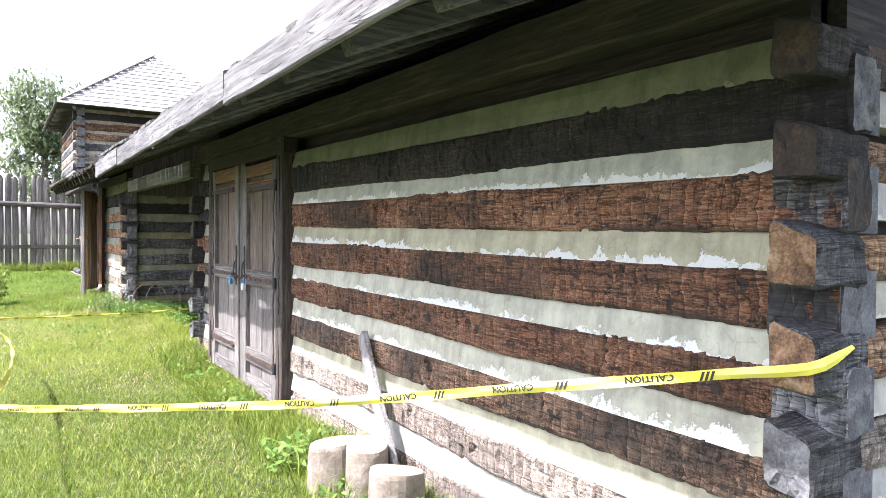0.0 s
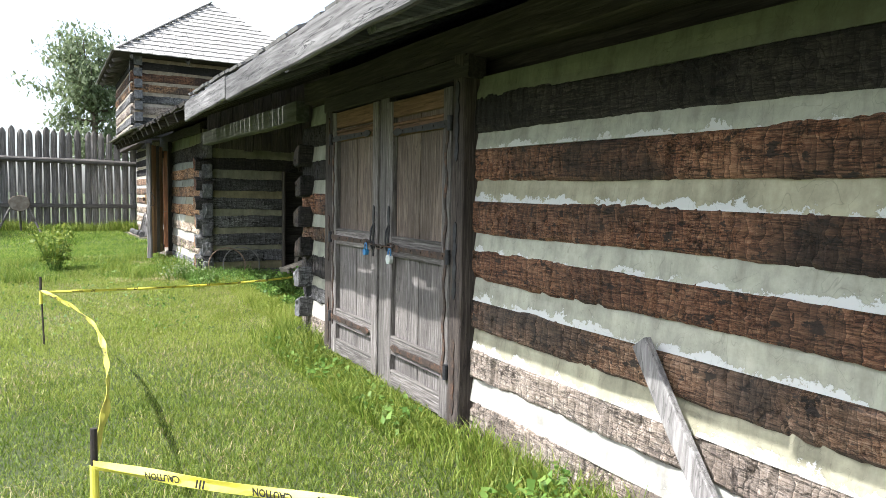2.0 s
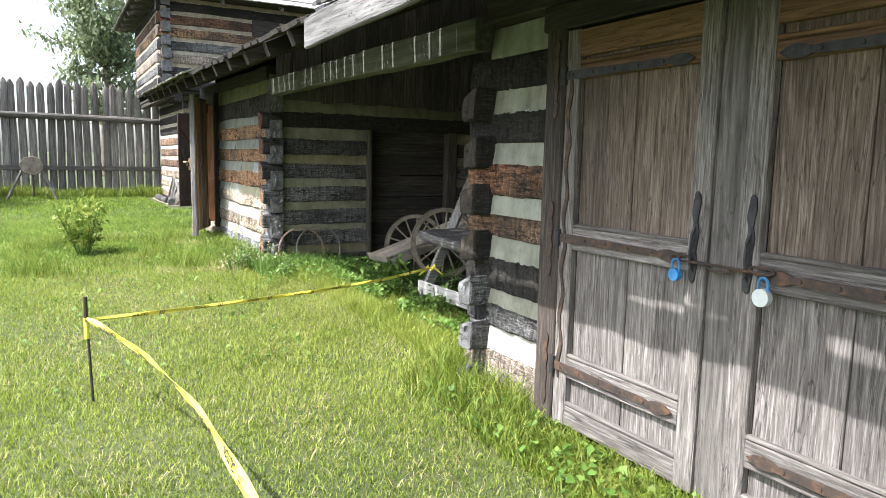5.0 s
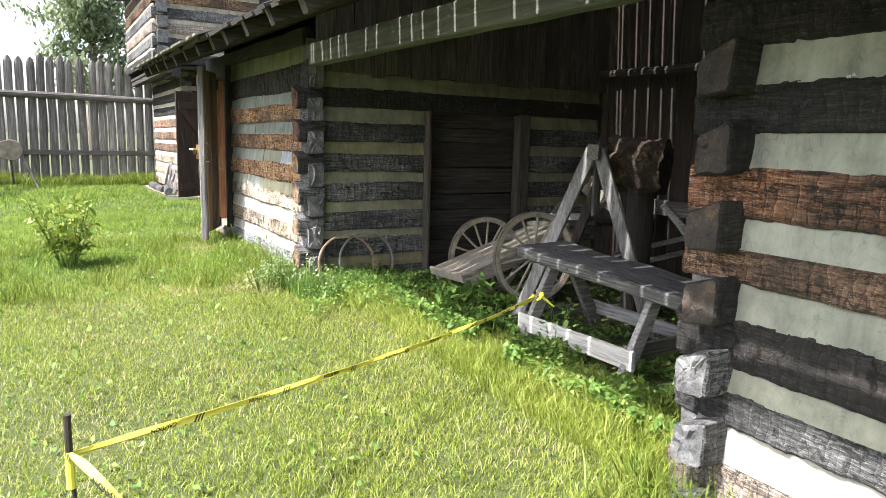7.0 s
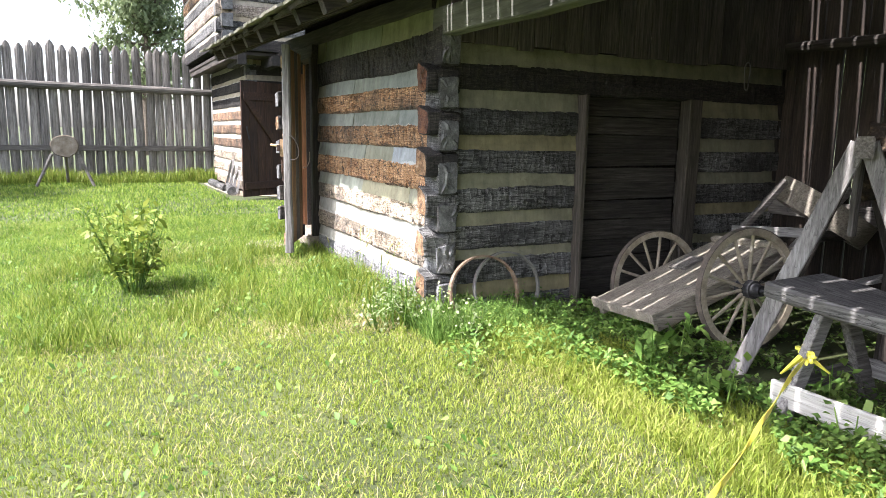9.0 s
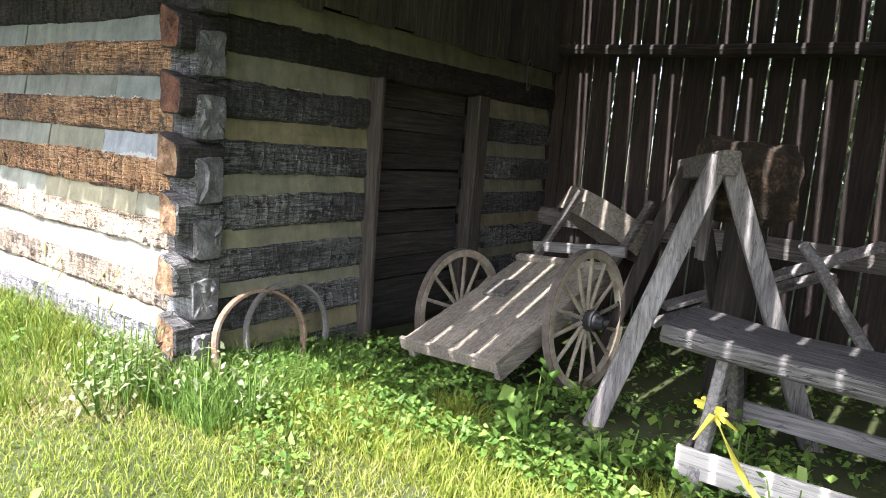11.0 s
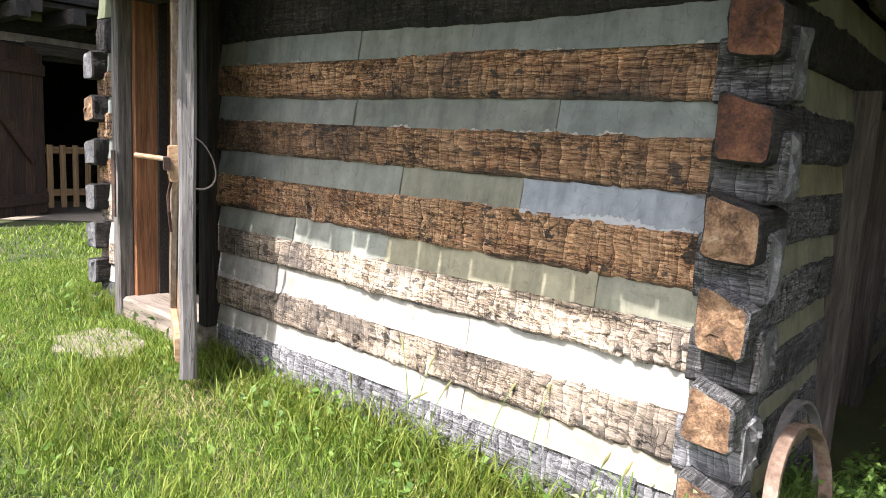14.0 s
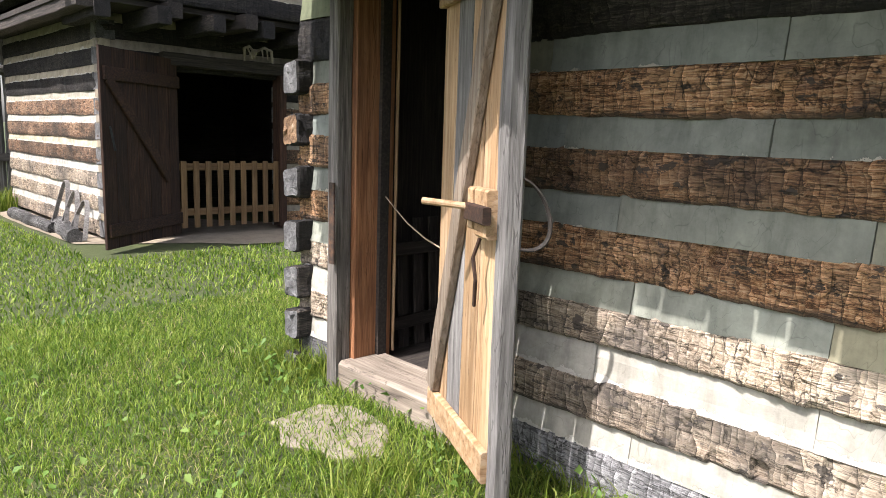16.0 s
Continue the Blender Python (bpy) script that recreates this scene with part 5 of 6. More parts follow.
# ---- workbench ----
BOARDPALE = wood("bleached_pale_board", "y", (0.22, 0.21, 0.195), (0.40, 0.385, 0.36), (0.55, 0.54, 0.51), 0.85, 40, 0.4, 0.05)
BENCHTOP = wood("dark_split_plank", "y", (0.025, 0.024, 0.023), (0.085, 0.081, 0.079), (0.20, 0.195, 0.19), 0.85, 70, 0.9, 0.1, 1.0)


def workbench():
    root = thing("workbench", (3.06, 10.1, 0.08), "weathered grey plank workbench on splayed legs", "workbench")
    part("top", beam((3.06, 9.22, 0.668), (3.06, 10.82, 0.752), 0.49, 0.085, 0.014, wear=0.02, seed=3), BENCHTOP, root, "dark weathered split plank")
    for y in (9.59, 10.59):
        part("leg", beam((2.71, y, 0.06), (3.01, y - 0.01, 0.70), 0.095, 0.05, 0.006, up=(0, 1, 0), wear=0.004, seed=y), PALEX, root)
        part("leg", beam((3.50, y, 0.06), (3.14, y - 0.01, 0.70), 0.095, 0.05, 0.006, up=(0, 1, 0), wear=0.004, seed=y + 1), GREYX, root)
        part("end_stretcher", beam((2.79, y + 0.05, 0.27), (3.42, y + 0.05, 0.29), 0.03, 0.10, 0.006, wear=0.003), GREYX, root)
    part("stretcher", beam((2.755, 9.52, 0.265), (2.755, 10.67, 0.25), 0.028, 0.125, 0.006, wear=0.003), BOARDPALE, root, "bleached pale board")
    part("stretcher", beam((3.43, 9.5, 0.30), (3.43, 10.7, 0.31), 0.03, 0.10, 0.006, wear=0.003), PALEY, root)
    knot = bmesh.new()
    for k in range(5):
        rod((2.80 + 0.012 * k, 10.53 - 0.02 * (k % 2), 0.43 + 0.012 * k), (2.94 - 0.01 * k, 10.61 + 0.012 * k, 0.45 + 0.016 * (k % 3)), 0.009, 0.014, 5, knot)
    rod((2.80, 10.56, 0.46), (2.71, 10.60, 0.37), 0.017, 0.005, 4, knot)
    rod((2.84, 10.55, 0.46), (2.92, 10.48, 0.38), 0.014, 0.005, 4, knot)
    part("tape_knot", knot, YELLOW, root, "knotted yellow tape end")


workbench()


# ---- tall sawhorse and the log on it ----
def sawhorse():
    root = thing("tall_sawhorse", (3.6, 10.85, 0.12), "tall grey A-shaped sawhorse with bolted legs", "sawhorse")
    part("leg", beam((3.12, 11.22, 0.06), (3.56, 10.87, 1.52), 0.10, 0.05, 0.006, up=(1, 0.6, 0), wear=0.004), PALEZ, root)
    part("leg", beam((3.75, 10.27, 0.06), (3.60, 10.84, 1.52), 0.10, 0.05, 0.006, up=(1, 0.6, 0), wear=0.004, seed=3), PALEZ, root)
    part("leg", beam((3.75, 11.55, 0.06), (4.02, 11.17, 1.45), 0.08, 0.05, 0.006, up=(1, 0.6, 0), wear=0.004, seed=5), DARKZ, root)
    part("leg", beam((4.45, 10.85, 0.06), (4.05, 11.13, 1.45), 0.08, 0.05, 0.006, up=(1, 0.6, 0), wear=0.004, seed=7), DARKZ, root)
    part("ridge", beam((3.5, 10.80, 1.50), (4.12, 11.22, 1.44), 0.09, 0.12, 0.008, wear=0.005), GREYX, root)
    for k in range(2):
        part("hanger", beam((3.66 + 0.06 * k, 10.92 + 0.04 * k, 0.98), (3.64 + 0.06 * k, 10.90 + 0.04 * k, 1.5), 0.05, 0.03, 0.004, up=(0, 1, 0)), GREYZ, root)


sawhorse()
ROT = mottled("rotten_heartwood", [(0.36, (0.008, 0.006, 0.004)), (0.52, (0.035, 0.023, 0.014)), (0.68, (0.17, 0.12, 0.07))], 10, 0.95, 1.0, 0.03)
bm = bmesh.new()
n, m_ = 26, 10
rings = []
for i in range(m_ + 1):
    ring = []
    for k in range(n):
        a = 2 * math.pi * k / n
        r = 0.23 * (1 + 0.22 * noise.noise((math.cos(a) * 2, math.sin(a) * 2, i * 0.35)) + 0.08 * noise.noise((k * 1.3, i * 0.9, 4)))
        x_ = -0.24 + 0.48 * i / m_ + (0.05 * noise.noise((k * 0.6, i, 2)) if i in (0, m_) else 0)
        ring.append(bm.verts.new((x_, r * math.cos(a), r * math.sin(a))))
    rings.append(ring)
for p, q in zip(rings, rings[1:]):
    for k in range(n):
        bm.faces.new((p[k], p[(k + 1) % n], q[(k + 1) % n], q[k]))
bm.faces.new(rings[0])
bm.faces.new(rings[-1])
bmesh.ops.recalc_face_normals(bm, faces=bm.faces)
bmesh.ops.transform(bm, matrix=pose(4.05, 10.86, 1.40, 0, 4, -62), verts=bm.verts)
tagged(part("rotten_log", bm, ROT), "thick rotten log chunk lying on an upright post", "log")
tagged(part("upright_post", rod((4.08, 10.82, 0.05), (4.08, 10.82, 1.24), 0.12, 0.11, 12, None, 0.03, 4), DARKZ), "dark upright post under the log chunk", "post")
pole = tagged(part("loose_pole", rod((4.6, 9.9, 0.1), (4.0, 10.5, 1.1), 0.04, 0.03, 8, None, 0.03, 8), PALEX), "peeled grey pole leaning in the bay", "pole")
# loose boards beside the cart
for k, (a, b) in enumerate((((4.3, 11.3, 0.55), (5.3, 10.2, 1.05)), ((4.4, 11.4, 0.4), (5.3, 10.5, 0.80)))):
    tagged(part("loose_board", beam(a, b, 0.14, 0.03, 0.005, wear=0.005, seed=k), PALEX), "grey loose board propped on the back wall rail", "board", "loose boards in the bay")

# ---- log house doorway ----
JAMB = wood("orange_brown_jamb", "z", (0.13, 0.05, 0.022), (0.32, 0.14, 0.06), (0.46, 0.24, 0.12), 0.8, 60, 0.3)
frame_b = thing("door_frame", (1.85, 16.35, 0.3), "old door frame with a weathered outer post and reddish jamb", "door frame", kind="structure")
part("outer_post", beam((1.82, 16.85, 0.15), (1.82, 16.85, 2.35), 0.10, 0.085, 0.008, up=(0, 1, 0), wear=0.006), GREYZ, frame_b)
part("jamb", beam((2.0, 16.80, 0.3), (2.0, 16.80, 2.35), 0.26, 0.05, 0.004, up=(0, 1, 0)), JAMB, frame_b)
part("stop", beam((2.145, 16.77, 0.38), (2.145, 16.77, 2.35), 0.014, 0.02, 0.004, up=(0, 1, 0)), FRESHZ, frame_b)
part("jamb", beam((1.92, 15.86, 0.3), (1.92, 15.86, 2.35), 0.2, 0.09, 0.004, up=(0, 1, 0)), DARKZ, frame_b)
SILL = wood("worn_buff_sill", "y", (0.10, 0.08, 0.062), (0.235, 0.195, 0.155), (0.37, 0.325, 0.27), 0.85, 30, 0.5)
part("lintel", beam((1.92, 15.8, 2.37), (1.92, 16.95, 2.39), 0.2, 0.14, 0.008), DARKY, frame_b)
part("sill", beam((1.94, 15.8, 0.28), (1.94, 16.8, 0.28), 0.31, 0.2, 0.02, wear=0.012), SILL, frame_b, "pale worn timber sill")
part("latch_keeper", beam((1.735, 16.80, 0.93), (1.735, 16.80, 1.36), 0.012, 0.045, 0.003, up=(0, 1, 0)), IRON, frame_b, "rusty iron keeper")


BRACE = wood("grey_brown_brace", "z", (0.12, 0.085, 0.058), (0.25, 0.195, 0.145), (0.38, 0.32, 0.26), 0.8, 40, 0.4)


def open_door():
    """The board door, hinged at its near jamb and swung far open; its inner face carries the battens."""
    H, E = Vector((1.73, 15.96, 0)), Vector((1.40, 15.30, 0))
    d = (E - H).normalized()
    nrm = Vector((d.y, -d.x, 0))
    if nrm.x > 0:
        nrm = -nrm
    W = (E - H).length
    root = thing("door_4", (H.x, H.y, 0.36), "open pine board door with brace and wooden latch", "door", kind="structure")

    def P(u, z, o=0.0):
        q = H + d * u + nrm * o
        return (q.x, q.y, z)

    n = 4
    up = tuple(nrm)
    for i in range(n):
        u = (W - 0.07) * (i + 0.5) / n
        part("board", beam(P(u, 0.37), P(u, 2.34), 0.16 / n * (W / 0.74) * 4 - 0.004, 0.028, 0.004, up=up, wear=0.002, seed=i), (FRESHZ, PALEZ, FRESHZ, FRESHZ)[i], root)
    part("edge_stile", beam(P(W - 0.03, 0.30, -0.01), P(W - 0.03, 2.36, -0.01), 0.065, 0.08, 0.014, up=up, wear=0.014, seed=8), PALEZ, root, "crooked grey weathered stile")
    part("batten", beam(P(0.0, 0.44, 0.03), P(W - 0.05, 0.44, 0.03), 0.032, 0.12, 0.006, wear=0.003), FRESHX, root)
    part("batten", beam(P(0.0, 2.2, 0.03), P(W - 0.05, 2.2, 0.03), 0.032, 0.12, 0.006, wear=0.003), FRESHX, root)
    part("brace", beam(P(0.04, 0.52, 0.035), P(W - 0.14, 2.12, 0.035), 0.09, 0.04, 0.006, up=up, wear=0.003), BRACE, root)
    part("latch_block", beam(P(W - 0.16, 1.36, 0.045), P(W - 0.04, 1.36, 0.045), 0.05, 0.17, 0.008), FRESHX, root)
    part("latch_block", beam(P(W - 0.22, 1.37, 0.05), P(W - 0.165, 1.37, 0.05), 0.05, 0.15, 0.008), FRESHX, root)
    part("latch_peg", rod(P(W - 0.18, 1.375, 0.07), P(W - 0.30, 1.385, 0.22), 0.013, 0.013, 10), FRESHX, root)
    part("latch_bolt", beam(P(W - 0.2, 1.36, 0.08), P(W - 0.01, 1.36, 0.08), 0.03, 0.06, 0.004), BROWNX, root)
    bm = bmesh.new()
    pts = []
    for q in range(15):
        t = math.pi * q / 14
        pts.append(P(W + 0.03 * math.sin(t), 1.37 + 0.12 * math.cos(t) - 0.03 * math.sin(t), -0.04 - 0.095 * math.sin(t) * (1 - 0.15 * math.cos(t))))
    for a, b in zip(pts, pts[1:]):
        beam(a, b, 0.006, 0.02, 0.001, (0.3, 1, 0.2), bm)
    part("pull_strap", bm, DARKZ, root, "bent dark strap handle")
    bm = bmesh.new()
    pts = [P(W - 0.12, 1.27, 0.06), P(W - 0.14, 1.2, 0.075), P(W - 0.12, 1.12, 0.07), P(W - 0.15, 1.02, 0.06)]
    for a, b in zip(pts, pts[1:]):
        rod(a, b, 0.008, 0.007, 6, bm)
    part("latch_string", bm, BROWNX, root)
    for z in (0.44, 2.2):
        part("hinge", rod(P(0, z - 0.06, -0.02), P(0, z + 0.06, -0.02), 0.015, None, 8), BLACKIRON, root)


open_door()
cord = bmesh.new()
pts = [(2.05, 16.74, 1.28), (2.02, 16.62, 1.225), (1.96, 16.45, 1.17), (1.87, 16.22, 1.13), (1.76, 16.0, 1.125)]
for a, b in zip(pts, pts[1:]):
    rod(a, b, 0.004, None, 6, cord)
tagged(part("pull_cord", cord, CUT), "pale cord strung across the open doorway", "cord")
slab = bmesh.new()
ring = []
for k in range(16):
    a = 2 * math.pi * k / 16
    ring.append((1.45 + 0.27 * math.cos(a) * (0.75 + 0.4 * dice(k, 3)), 16.36 + 0.38 * math.sin(a) * (0.75 + 0.4 * dice(k, 8))))
lo = [slab.verts.new((x, y, ground_z(x, y) - 0.05)) for x, y in ring]
mid = [slab.verts.new((x, y, ground_z(1.45, 16.36) + 0.015)) for x, y in ring]
hi = [slab.verts.new((1.45 + (x - 1.45) * 0.93, 16.36 + (y - 16.36) * 0.93, ground_z(1.45, 16.36) + 0.026)) for x, y in ring]
for p, q in ((lo, mid), (mid, hi)):
    for k in range(16):
        slab.faces.new((p[k], p[(k + 1) % 16], q[(k + 1) % 16], q[k]))
slab.faces.new(hi)
tagged(part("flagstone", slab, STONE), "pale flat flagstone sunk in the grass before the door", "flagstone")
for i in range(7):
    zc = (1.95, 1.66, 1.36, 1.05, 0.775, 0.52, 0.25)[i] - 0.02
    part("log_end", dovetail_end("x", 1.79, 0.2, 17.22, 17.37, zc - 0.1, zc + 0.09, i + 70, 0.03), [LOG["dark", "x"], END_GREY if i != 1 else END], wall_b)
inside = thing("pallet", (2.4, 16.9, 0.34), "dark slatted pallet standing inside the dark room", "pallet")
for k in range(4):
    part("slat", beam((2.2 + 0.13 * k, 16.88, 0.34), (2.2 + 0.13 * k, 16.93, 1.12), 0.08, 0.02, 0.004, up=(0, 1, 0)), DARKZ, inside)
for z in (0.5, 0.95):
    part("cross_slat", beam((2.14, 16.865, z), (2.68, 16.88, z), 0.02, 0.08, 0.004), DARKX, inside)

# ---- blockhouse front: door, gate, antlers, joist ends, window ----
def blockhouse_front():
    Hx, Hy = 3.28, 22.27
    e = Vector((-0.82, -0.57, 0)).normalized()
    nrm = Vector((e.y, -e.x, 0))
    if nrm.y > 0:
        nrm = -nrm
    P = lambda u, z, o=0.0: (Hx + e.x * u + nrm.x * o, Hy + e.y * u + nrm.y * o, z)
    door = thing("door_5", (Hx, Hy, 0.3), "dark brown board door standing wide open", "door", kind="structure")
    for i in range(7):
        u = 1.4 * (i + 0.5) / 7
        part("board", beam(P(u, 0.3), P(u, 2.42), 0.197, 0.03, 0.004, up=tuple(nrm), wear=0.002, seed=i), BROWNZ, door)
    for z in (0.5, 2.15):
        part("batten", beam(P(0.0, z, 0.03), P(1.36, z, 0.03), 0.03, 0.14, 0.006), BROWNX, door)
    part("brace", beam(P(0.25, 1.0, 0.035), P(1.3, 2.1, 0.035), 0.12, 0.03, 0.006, up=tuple(nrm)), BROWNX, door)
    part("latch", rod(P(1.25, 1.35, 0.05), P(1.32, 1.6, 0.05), 0.012, None, 6), BLACKIRON, door)
    gate = thing("picket_gate", (4.0, 22.3, 0.35), "low tan picket gate across the dark doorway", "gate")
    GATEZ = wood("tan_gate_wood", "z", (0.11, 0.06, 0.025), (0.20, 0.118, 0.052), (0.28, 0.185, 0.095), 0.8, 40, 0.2, 0.12)
    GATEX = wood("tan_gate_rail", "x", (0.11, 0.06, 0.025), (0.20, 0.118, 0.052), (0.28, 0.185, 0.095), 0.8, 40, 0.2, 0.12)
    for i in range(9):
        x = 3.34 + 1.3 * i / 8
        part("picket", beam((x, 22.26, 0.36), (x, 22.26, 1.2), 0.075, 0.022, 0.004, up=(0, 1, 0)), GATEZ, gate)
    for z in (0.56, 1.13):
        part("rail", beam((3.28, 22.285, z), (4.70, 22.285, z), 0.03, 0.09, 0.004), GATEX, gate)
    part("jamb", beam((4.73, 22.3, 0.3), (4.73, 22.3, 2.42), 0.10, 0.2, 0.006, up=(0, 1, 0)), BROWNZ, tower)
    # dark lintel colour carries the shade under the overhang
    part("lintel", beam((3.1, 22.27, 2.42), (6.2, 22.27, 2.42), 0.16, 0.15, 0.01, wear=0.008), DARKX, tower)
    ant = bmesh.new()
    for s in (-1, 1):
        pts = [(4.25, 22.12, 2.60), (4.25 + s * 0.10, 22.05, 2.66), (4.25 + s * 0.19, 22.02, 2.63), (4.25 + s * 0.20, 22.0, 2.47)]
        for a, b in zip(pts, pts[1:]):
            rod(a, b, 0.02, 0.014, 6, ant)
        rod((4.25 + s * 0.08, 22.06, 2.65), (4.25 + s * 0.05, 21.98, 2.52), 0.014, 0.006, 6, ant)
        rod((4.25 + s * 0.14, 22.04, 2.65), (4.25 + s * 0.11, 21.96, 2.5), 0.014, 0.006, 6, ant)
    rod((4.25, 22.17, 2.55), (4.25, 22.08, 2.62), 0.05, 0.03, 8, ant)
    tagged(part("antlers", ant, WHEELWOOD), "bleached pair of antlers fixed above the doorway", "antlers")
    for i in range(5):
        x = 2.15 + i * 0.62
        # joist ends darkened in colour for the overhang's shade
        part("joist_end", beam((x, 21.32, 2.78), (x, 22.4, 2.78), 0.15, 0.19, 0.01, wear=0.01, seed=i), LOG["dark", "y"], tower)
    win = part("window", box(3.85, 4.5, 21.47, 21.5, 4.28, 4.66, 0.004), DARKX, tower, "dark shuttered loophole window")
    part("lintel", beam((3.78, 21.475, 4.74), (4.9, 21.475, 4.74), 0.05, 0.13, 0.01), GREYX, win)
    part("sill", beam((3.78, 21.475, 4.22), (4.6, 21.475, 4.22), 0.05, 0.1, 0.01), GREYX, win)
    for x in (1.75, 3.1, 4.45, 5.8):
        part("rafter_end", beam((x, 21.05, 4.88), (x, 21.6, 5.1), 0.07, 0.09, 0.006), GREYY, tower)
    for y in (21.9, 22.8, 23.7, 24.6, 25.5, 26.4):
        part("rafter_end", beam((1.38, y, 4.88), (1.95, y, 5.1), 0.07, 0.09, 0.006), GREYX, tower)
    part("back_wall", box(2.5, 6.4, 26.4, 26.5, 0.2, 2.9, 0), DARKX, tower)
    part("side_wall", box(6.2, 6.3, 22.5, 26.4, 0.2, 2.9, 0), DARKY, tower)
    part("side_wall", box(6.6, 6.75, 21.6, 26.8, 2.95, 5.0, 0), DARKY, tower)
    part("back_wall", box(1.9, 6.7, 26.65, 26.78, 2.95, 5.0, 0), DARKX, tower)


blockhouse_front()
apron = bmesh.new()
ring = [(3.3, 21.75), (3.7, 21.35), (4.4, 21.15), (5.4, 21.4), (5.6, 22.25), (2.35, 22.25), (2.3, 26.2), (2.05, 26.0), (2.0, 24.0), (2.05, 22.3), (2.5, 22.05)]
vs = [apron.verts.new((x, y, ground_z(x, y) + 0.035)) for x, y in ring]
apron.faces.new(vs)
bmesh.ops.triangulate(apron, faces=apron.faces)
bmesh.ops.subdivide_edges(apron, edges=apron.edges[:], cuts=3, use_grid_fill=True)
for v in apron.verts:
    v.co.z = ground_z(v.co.x, v.co.y) + 0.012
tagged(part("path_sand", apron, SAND), "pale trodden sand along the blockhouse foot", "sand", kind="structure")
for k, (a, b, r) in enumerate((((2.15, 25.4, 0.3), (2.12, 23.3, 0.32), 0.09), ((2.25, 23.6, 0.33), (2.1, 22.4, 0.33), 0.11))):
    tagged(part("short_log", rod(a, b, r, r * 0.85, 10, None, 0.03, k), LOG["silver", "y"]), "bleached short log lying against the blockhouse", "log", "logs by the blockhouse")


def ribbon(pts, w, t):
    """A thin continuous strip through pts, w wide along x and t thick."""
    bm = bmesh.new()
    rows = []
    for i, p in enumerate(pts):
        d = (Vector(pts[min(i + 1, len(pts) - 1)]) - Vector(pts[max(i - 1, 0)])).normalized()
        n = d.cross(Vector((1, 0, 0))).normalized()
        rows.append([bm.verts.new(Vector(p) + Vector((a * w / 2, 0, 0)) + n * b * t / 2) for a, b in ((-1, -1), (1, -1), (1, 1), (-1, 1))])
    for p, q in zip(rows, rows[1:]):
        for k in range(4):
            bm.faces.new((p[k], p[(k + 1) % 4], q[(k + 1) % 4], q[k]))
    bm.faces.new(rows[0])
    bm.faces.new(rows[-1])
    bmesh.ops.recalc_face_normals(bm, faces=bm.faces)
    return bm


for k in range(3):
    pts = [(2.15 + 0.12 * math.sin(q * 0.31), 23.5 - 0.35 * k - 0.055 * q, 0.30 + 0.62 * math.sin(q * math.pi / 10) * (1 - 0.15 * k)) for q in range(11)]
    tagged(part("bent_strip", ribbon(pts, 0.05, 0.012), PALEY), "pale bent wooden strip leaning on the blockhouse", "bent wood", "bent strips by the blockhouse")

# ---- target on its tripod ----
tgt = thing("log_target", (-0.85, 25.5, 0.25), "sawn log slice on three pole legs", "target")
bm = bmesh.new()
rings = []
for o, s in ((-0.16, 0.94), (-0.14, 1.0), (0.14, 1.0), (0.16, 0.94)):
    rings.append([bm.verts.new((-0.85 + s * 0.275 * math.cos(a) * (1 + 0.08 * noise.noise((math.cos(a) * 2, math.sin(a) * 2, 1))), 25.5 + o, 1.12 + s * 0.24 * math.sin(a) * (1 + 0.1 * noise.noise((math.cos(a) * 2, math.sin(a) * 2, 7))))) for a in [2 * math.pi * k / 24 for k in range(24)]])
for p, q in zip(rings, rings[1:]):
    for k in range(24):
        bm.faces.new((p[k], p[(k + 1) % 24], q[(k + 1) % 24], q[k]))
for r in (rings[0], rings[-1]):
    bm.faces.new(r).material_index = 1
bmesh.ops.recalc_face_normals(bm, faces=bm.faces)
part("log_slice", bm, [BARK, STUMPBARK], tgt, "pale cut log face")
for a, b in (((-1.1, 25.42, 0.95), (-1.45, 25.2, 0.2)), ((-0.6, 25.42, 0.95), (-0.3, 25.2, 0.2)), ((-0.85, 25.62, 0.95), (-0.85, 26.3, 0.2))):
    part("leg", rod(a, b, 0.035, 0.03, 8), GREYX, tgt)


# ---- plants ----
def blades(rng, xs, ys, zs, length, width, lean):
    n = len(xs)
    a = rng.uniform(0, 2 * np.pi, n)
    b = rng.uniform(0, 2 * np.pi, n)
    wx, wy = np.cos(a) * width / 2, np.sin(a) * width / 2
    lx, ly = np.cos(b) * lean * length, np.sin(b) * lean * length
    V = np.empty((n, 5, 3))
    V[:, 0] = np.stack([xs - wx, ys - wy, zs], 1)
    V[:, 1] = np.stack([xs + wx, ys + wy, zs], 1)
    V[:, 2] = np.stack([xs + wx * 0.8 + lx * 0.4, ys + wy * 0.8 + ly * 0.4, zs + length * 0.6], 1)
    V[:, 3] = np.stack([xs - wx * 0.8 + lx * 0.4, ys - wy * 0.8 + ly * 0.4, zs + length * 0.6], 1)
    V[:, 4] = np.stack([xs + lx, ys + ly, zs + length * np.sqrt(np.maximum(0.1, 1 - lean ** 2 * 0.6))], 1)
    return V


